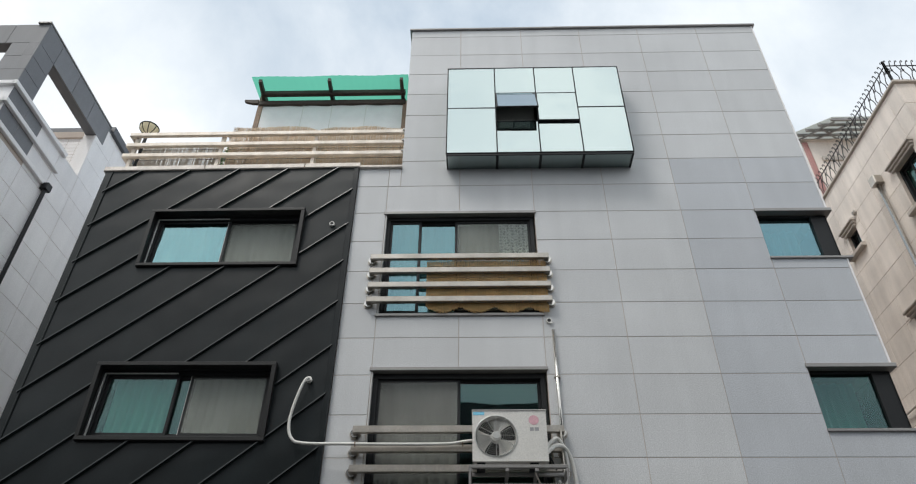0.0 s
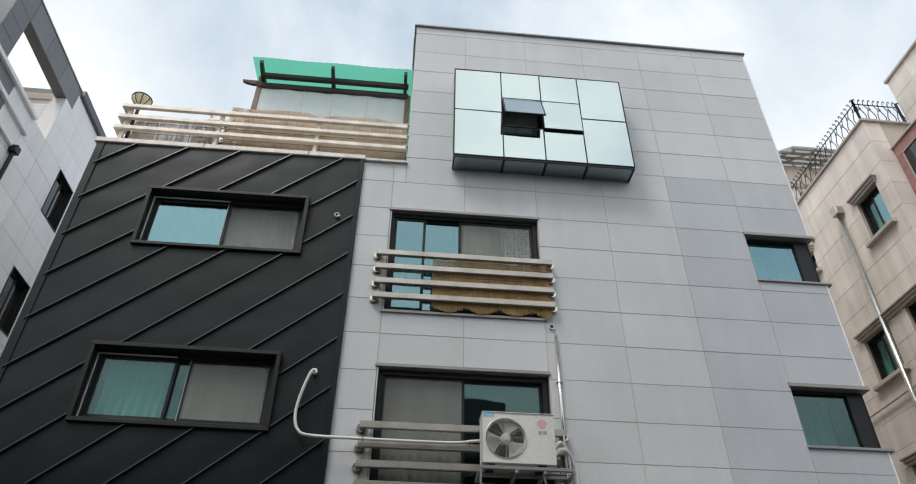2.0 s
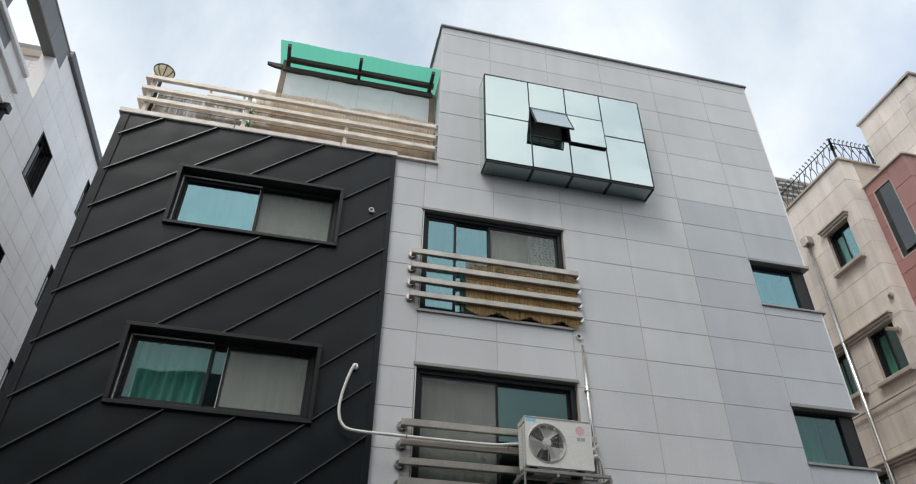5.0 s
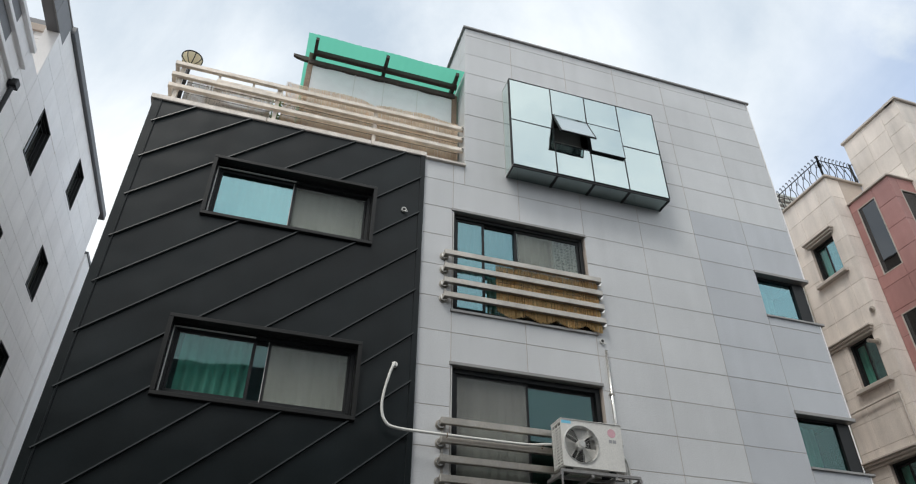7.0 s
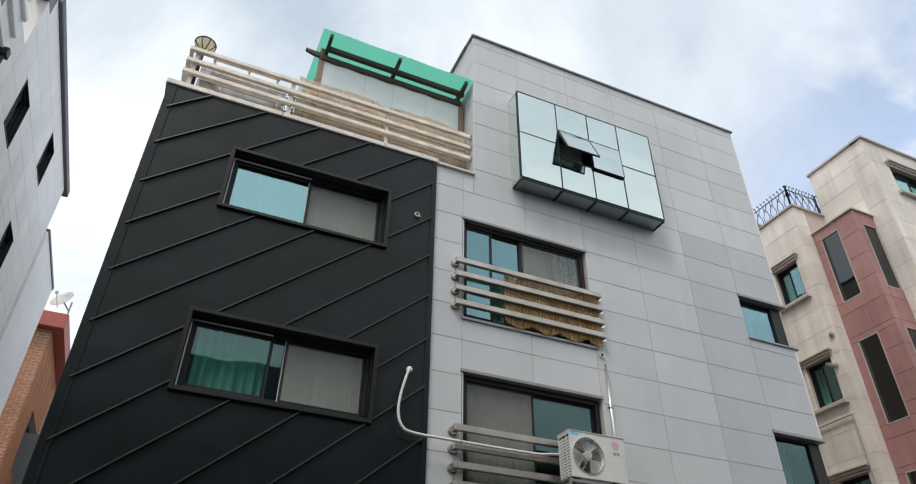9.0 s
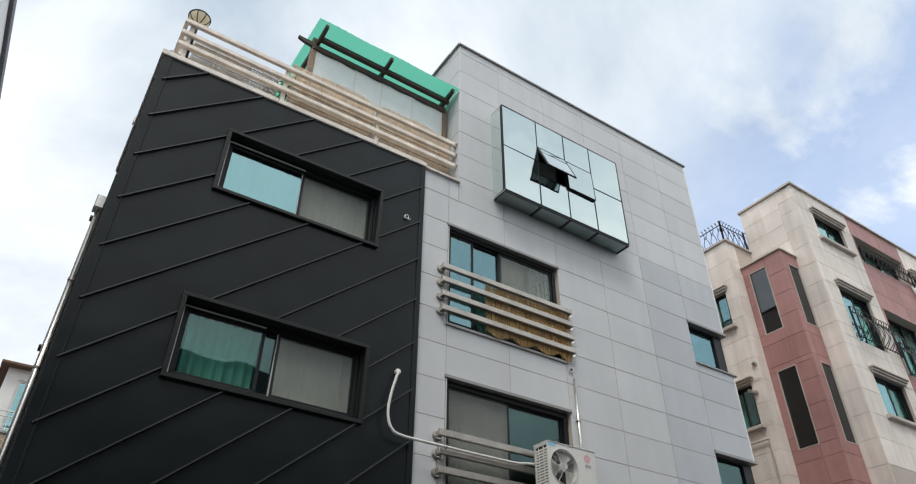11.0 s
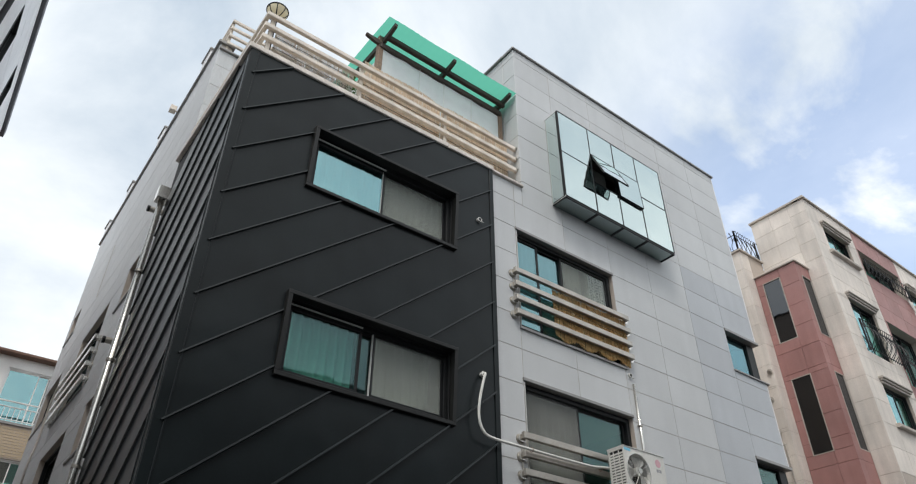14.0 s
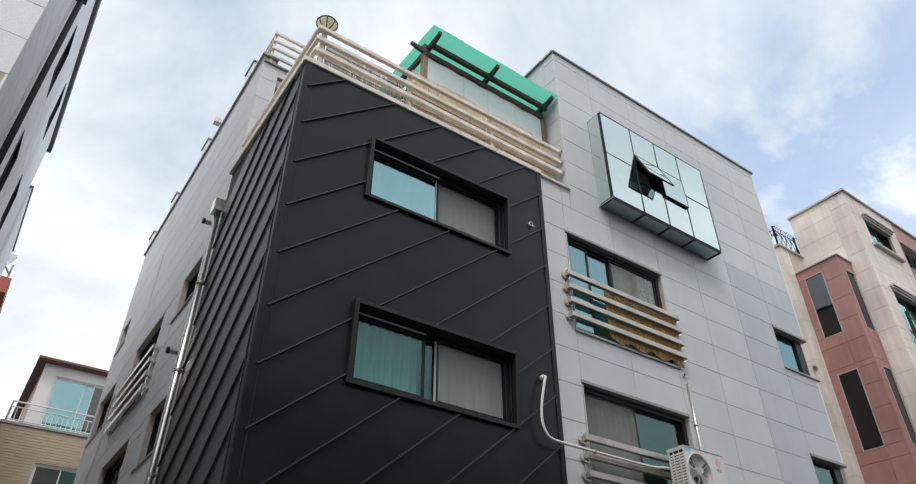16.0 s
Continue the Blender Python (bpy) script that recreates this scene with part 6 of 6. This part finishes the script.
bm = bmesh.new()
tube(bm, curve_pts([(8.97, 14, 7.74), (8.97, 12.0, 7.75), (8.97, 10.28, 7.77), (8.97, 10.15, 7.72), (8.97, 10.13, 7.55), (8.97, 10.13, 5.0), (8.97, 10.13, 0.3)], 4), 0.022, 8)
part("tube", bm, M["beige_trim"], gp, smooth=True)
dp = thing("drain_hose", (16.1, 8.1, 5), "white drain hoses hanging down the pink wall", "hose")
for dx in (0.0, 0.12):
    bm = bmesh.new()
    tube(bm, curve_pts([(15.6 + dx, 8.15, 13.4), (15.75 + dx, 8.08, 12.6), (15.7 + dx, 8.08, 11.5), (15.85 + dx, 8.08, 10.6), (15.8 + dx, 8.1, 9.0), (15.8 + dx, 8.1, 4.0)]), 0.025, 6)
    part("tube", bm, M["hose"], dp, smooth=True)

# roof house with a steel awning on the terrace behind
PH = Face("y-", 14.6)
pent = thing("roof_house", (11.5, 15.5, 13.7), "small beige roof house with a pink pier and a window", "building")
pwall = core("wall", PH, (9.78, 14.0, 13.7, 16.54), [(10.5, 11.3, 14.3, 15.6)], 0.25, pent, M["beige_stone"], w=0)
core("side_wall", Face("x-", 9.62), (14.63, 17.5, 13.7, 16.5), [], 0.25, pent, M["beige_stone"], w=0)
bm = bmesh.new()
box(bm, PH, 9.62, 9.76, 13.7, 16.5, -0.03, 0.03, 0.01)
part("pier", bm, M["pink_stone"], pent, "pink granite corner pier")
bm = bmesh.new()
box(bm, PH, 9.58, 14.0, 16.54, 16.6, -0.2, 0.08, 0.01)
box(bm, PH, 10.0, 14.0, 15.75, 15.9, -0.01, 0.06, 0.01)
part("cornice", bm, M["beige_trim"], pent)
window(PH, 10.5, 11.3, 14.3, 15.6, -0.08, pent, (0.5,), ("glass_teal", "glass_blue"), label="dark-framed window of the roof house")
sf = thing("steel_awning", (11.2, 14.5, 16.6), "grey steel truss awning with thin sheets on the roof house", "awning")
edge_x = lambda y: 10.25 - 1.38 * (y - 13.8)
bm = bmesh.new()
lower = [bm.verts.new(p) for p in ((10.25, 13.8, 16.72), (14.0, 13.8, 16.72), (14.0, 15.6, 16.76), (9.2, 15.6, 16.76), (9.2, 14.56, 16.74))]
upper = [bm.verts.new(v.co + Vector((0, 0, 0.02))) for v in lower]
bm.faces.new(lower[::-1])
bm.faces.new(upper)
for i in range(5):
    bm.faces.new([lower[i], lower[(i + 1) % 5], upper[(i + 1) % 5], upper[i]])
part("roof_sheet", bm, M["awning"], sf, "grey translucent roof sheet")
for y in (13.85, 14.05, 14.25, 14.45):
    bm = bmesh.new()
    cube(bm, edge_x(y) + 0.02, 14.0, y - 0.025, y + 0.025, 16.63, 16.71, 0.005)
    part("purlin", bm, M["rim_alu"], sf)
for x0, x1 in ((10.3, 9.55), (10.9, 10.0), (10.0, 10.7), (11.9, 11.0), (12.9, 12.0)):
    bm = bmesh.new()
    tube(bm, [(x0, 13.86 if x0 != 10.0 else 14.1, 16.6), (x1, 14.58, 16.6)], 0.03, 6)
    part("strut", bm, M["rim_alu"], sf)

# ---- houses across the lane, unseen behind the camera; toned dark to dim reflections ----
for x0, x1, h, m, nm, lab in ((-20, -9.5, 10.5, "lane_dark", "lane_house", "dark grey house across the lane, out of view, toned to dim reflections"),
                              (-9.0, 2.5, 11.5, "lane_dark", "lane_house", "dark grey house across the lane, out of view, toned to dim reflections"),
                              (3.0, 16, 10.0, "lane_dark", "lane_house", "dark grey house across the lane, out of view, toned to dim reflections")):
    lh = thing(nm, ((x0 + x1) / 2, -9, 0), lab, "building", "houses across the lane")
    fo = Face("y+", -4.5)
    hs = [(x0 + 1 + 2.6 * i, x0 + 2.6 + 2.6 * i, z, z + 1.3) for i in range(int((x1 - x0 - 1) / 2.6)) for z in (1.2, 4.2, 7.2)]
    core("wall", fo, (x0, x1, 0, h), hs, 0.3, lh, M[m], w=0)
    bm = bmesh.new()
    cube(bm, x0, x1, -14, -4.8, h - 0.3, h)
    cube(bm, x0, x1, -14, -13.8, 0, h - 0.3)
    cube(bm, x0, x0 + 0.2, -13.8, -4.8, 0, h - 0.3)
    cube(bm, x1 - 0.2, x1, -13.8, -4.8, 0, h - 0.3)
    part("shell", bm, M[m], lh)
    for r in hs:
        bm = bmesh.new()
        rect_frame(bm, fo, *r, 0.06, -0.15, -0.05)
        wo = part("window", bm, M["pvc"], lh)
        bm = bmesh.new()
        box(bm, fo, r[0] + 0.06, r[1] - 0.06, r[2] + 0.06, r[3] - 0.06, -0.12, -0.1)
        part("pane", bm, M["glass_dark"], wo)


# ---- stone slabs of the apartment house ----
ROW = [8.785 + 0.5665 * k for k in range(-11, 9)]
COL = [-1.97, -1.46, -0.285, 0.90, 2.05, 3.205, 4.36, 5.462]


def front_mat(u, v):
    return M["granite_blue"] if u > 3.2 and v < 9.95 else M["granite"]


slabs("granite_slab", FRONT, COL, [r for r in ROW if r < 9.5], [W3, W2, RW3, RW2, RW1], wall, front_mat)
slabs("granite_slab", FRONT, [-1.97, -1.46, -1.26], [9.3515, TERRACE], [], wall, front_mat)
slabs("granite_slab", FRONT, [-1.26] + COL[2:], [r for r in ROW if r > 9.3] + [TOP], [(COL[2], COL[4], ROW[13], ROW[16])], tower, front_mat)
slabs("granite_slab", TSIDE, [8.4, 8.75] + steps(8.75, 21.0, 10)[1:], [TERRACE] + [r for r in ROW if r > 9.8] + [TOP], [], tower_side, M["granite"])
slabs("granite_slab", SIDE, steps(11.87, 21.0, 8), [r for r in ROW if r > 3] + [13.4], [SA, SB, SC, SD, SE, SF, SS], side, M["granite"])
slabs("granite_slab", attic_f, [-6.2, -5.85, -5.2, -4.2, -3.2, -2.2, -1.26], [9.75] + [r for r in ROW if 9.8 < r < 12.9] + [13.2], [(-5.85, -5.2, 10.4, 12.95)], attic, M["granite"])

# ---- slabs of the neighbouring houses ----
LV = steps(4.35, 13.0, 14)
slabs("granite_slab", LW, [9.15, 9.8, 10.3], [v for v in LV if v < 11.9], LH, lwall, M["white_stone"])
slabs("grey_panel", LW, [9.15, 9.75, 10.3], [11.95, 12.4, 12.95], LH, lwall, M["grey_stone"])
slabs("granite_slab", LW, steps(10.3, 19.5, 11), LV, LH, lwall, M["white_stone"])
slabs("granite_slab", LW, steps(11.93, 19.5, 9), [13.0, 13.62, 14.24, 14.92], LH, lwall, M["white_stone"])
slabs("granite_slab", LF, steps(-13.5, -9.54, 5), [v for v in LV if v > 8] , [], lfront, M["white_stone"])
slabs("brick_course", inner_f, steps(-12.5, -9.87, 9), steps(12.9, 14.72, 16), [], lin, M["white_stone"], deep=0.02)
RV = [13.58 - 0.61 * k for k in range(17)][::-1]
slabs("stone_slab", RS, [9.96, 10.36, 11.1, 12.0, 12.8, 13.6, 14.4, 15.2, 16.0], RV, HS, rs, M["beige_stone"])
slabs("stone_slab", RN, [9.03, 9.446], RV, [], rn, M["beige_stone"])
slabs("stone_slab", RU, [8.19, 8.71], [v for v in RV] + [14.2, 14.62, 15.05], [], ru, M["beige_stone"])
slabs("stone_slab", RU, [8.71, 9.33, 9.95], [12.78, 13.36, 13.92, 14.48, 15.05], [], ru, M["beige_stone"])
RMV = [v for v in RV] + [14.3, 15.05]


def main_mat(u, v):
    return M["pink_stone"] if 12.95 < u < 15.86 else M["beige_stone"]


slabs("stone_slab", RM, [10.195, 10.95, 12.4, 12.95, 13.8, 14.6, 15.4, 15.86, 16.1, 17.6, 18.4, 19.2], [v for v in RMV if v > 6.4], HM, rm, main_mat)
PV = [12.73 - 0.62 * k for k in range(15)][::-1]
slabs("pink_slab", RP, [8.71, 9.22, 9.95], PV, PW, bay_p, M["pink_stone"], deep=0.06)
slabs("pink_slab", RPF, [9.451, 9.69, 10.19], PV, PF, bay_p, M["pink_stone"], deep=0.06)


# ---- bricks of the far houses ----
def bricks(f, u0, u1, v0, v1, holes, parent, mat, bw=0.24, bh=0.085, joint=0.014):
    """Courses of bricks, joined: too small to pick apart at that distance."""
    bm = bmesh.new()
    me = bpy.data.meshes.new("brickwork")
    verts, faces = [], []
    v, row = v0, 0
    while v + bh <= v1:
        u = u0 - (bw / 2 if row % 2 else 0)
        while u < u1:
            for r in cut((max(u, u0), min(u + bw - joint, u1), v, v + bh - joint), holes):
                k = len(verts)
                w = random.uniform(0.004, 0.012)
                verts += [f.p(a, b, c) for c in (-0.02, w) for a, b in ((r[0], r[2]), (r[1], r[2]), (r[1], r[3]), (r[0], r[3]))]
                q = [(4, 5, 6, 7), (0, 1, 5, 4), (1, 2, 6, 5), (2, 3, 7, 6), (3, 0, 4, 7)]
                faces += [tuple(k + i for i in (x[::-1] if f.flip() else x)) for x in q]
            u += bw
        v += bh
        row += 1
    bm.free()
    me.from_pydata(verts, [], faces)
    me.materials.append(mat)
    ob = attach(new("brickwork", me), parent, Matrix())
    ob["kind"] = "stuff"


bricks(CF, -8.0, -3.0, 6.5, 10.65, [(-6.6, -4.75, 7.55, 9.55)], cwall, M["cream_brick"], 0.28, 0.1, 0.02)
bricks(RBX, 27.3, 33, 8.0, 13.9, [(29.5, 32.5, 9.4, 11.6)], rwall, M["red_brick"], 0.3, 0.12, 0.026)
bricks(Face("y-", 27.3), -11.5, -9.75, 8.0, 13.9, [], rfront, M["red_brick"], 0.3, 0.12, 0.026)
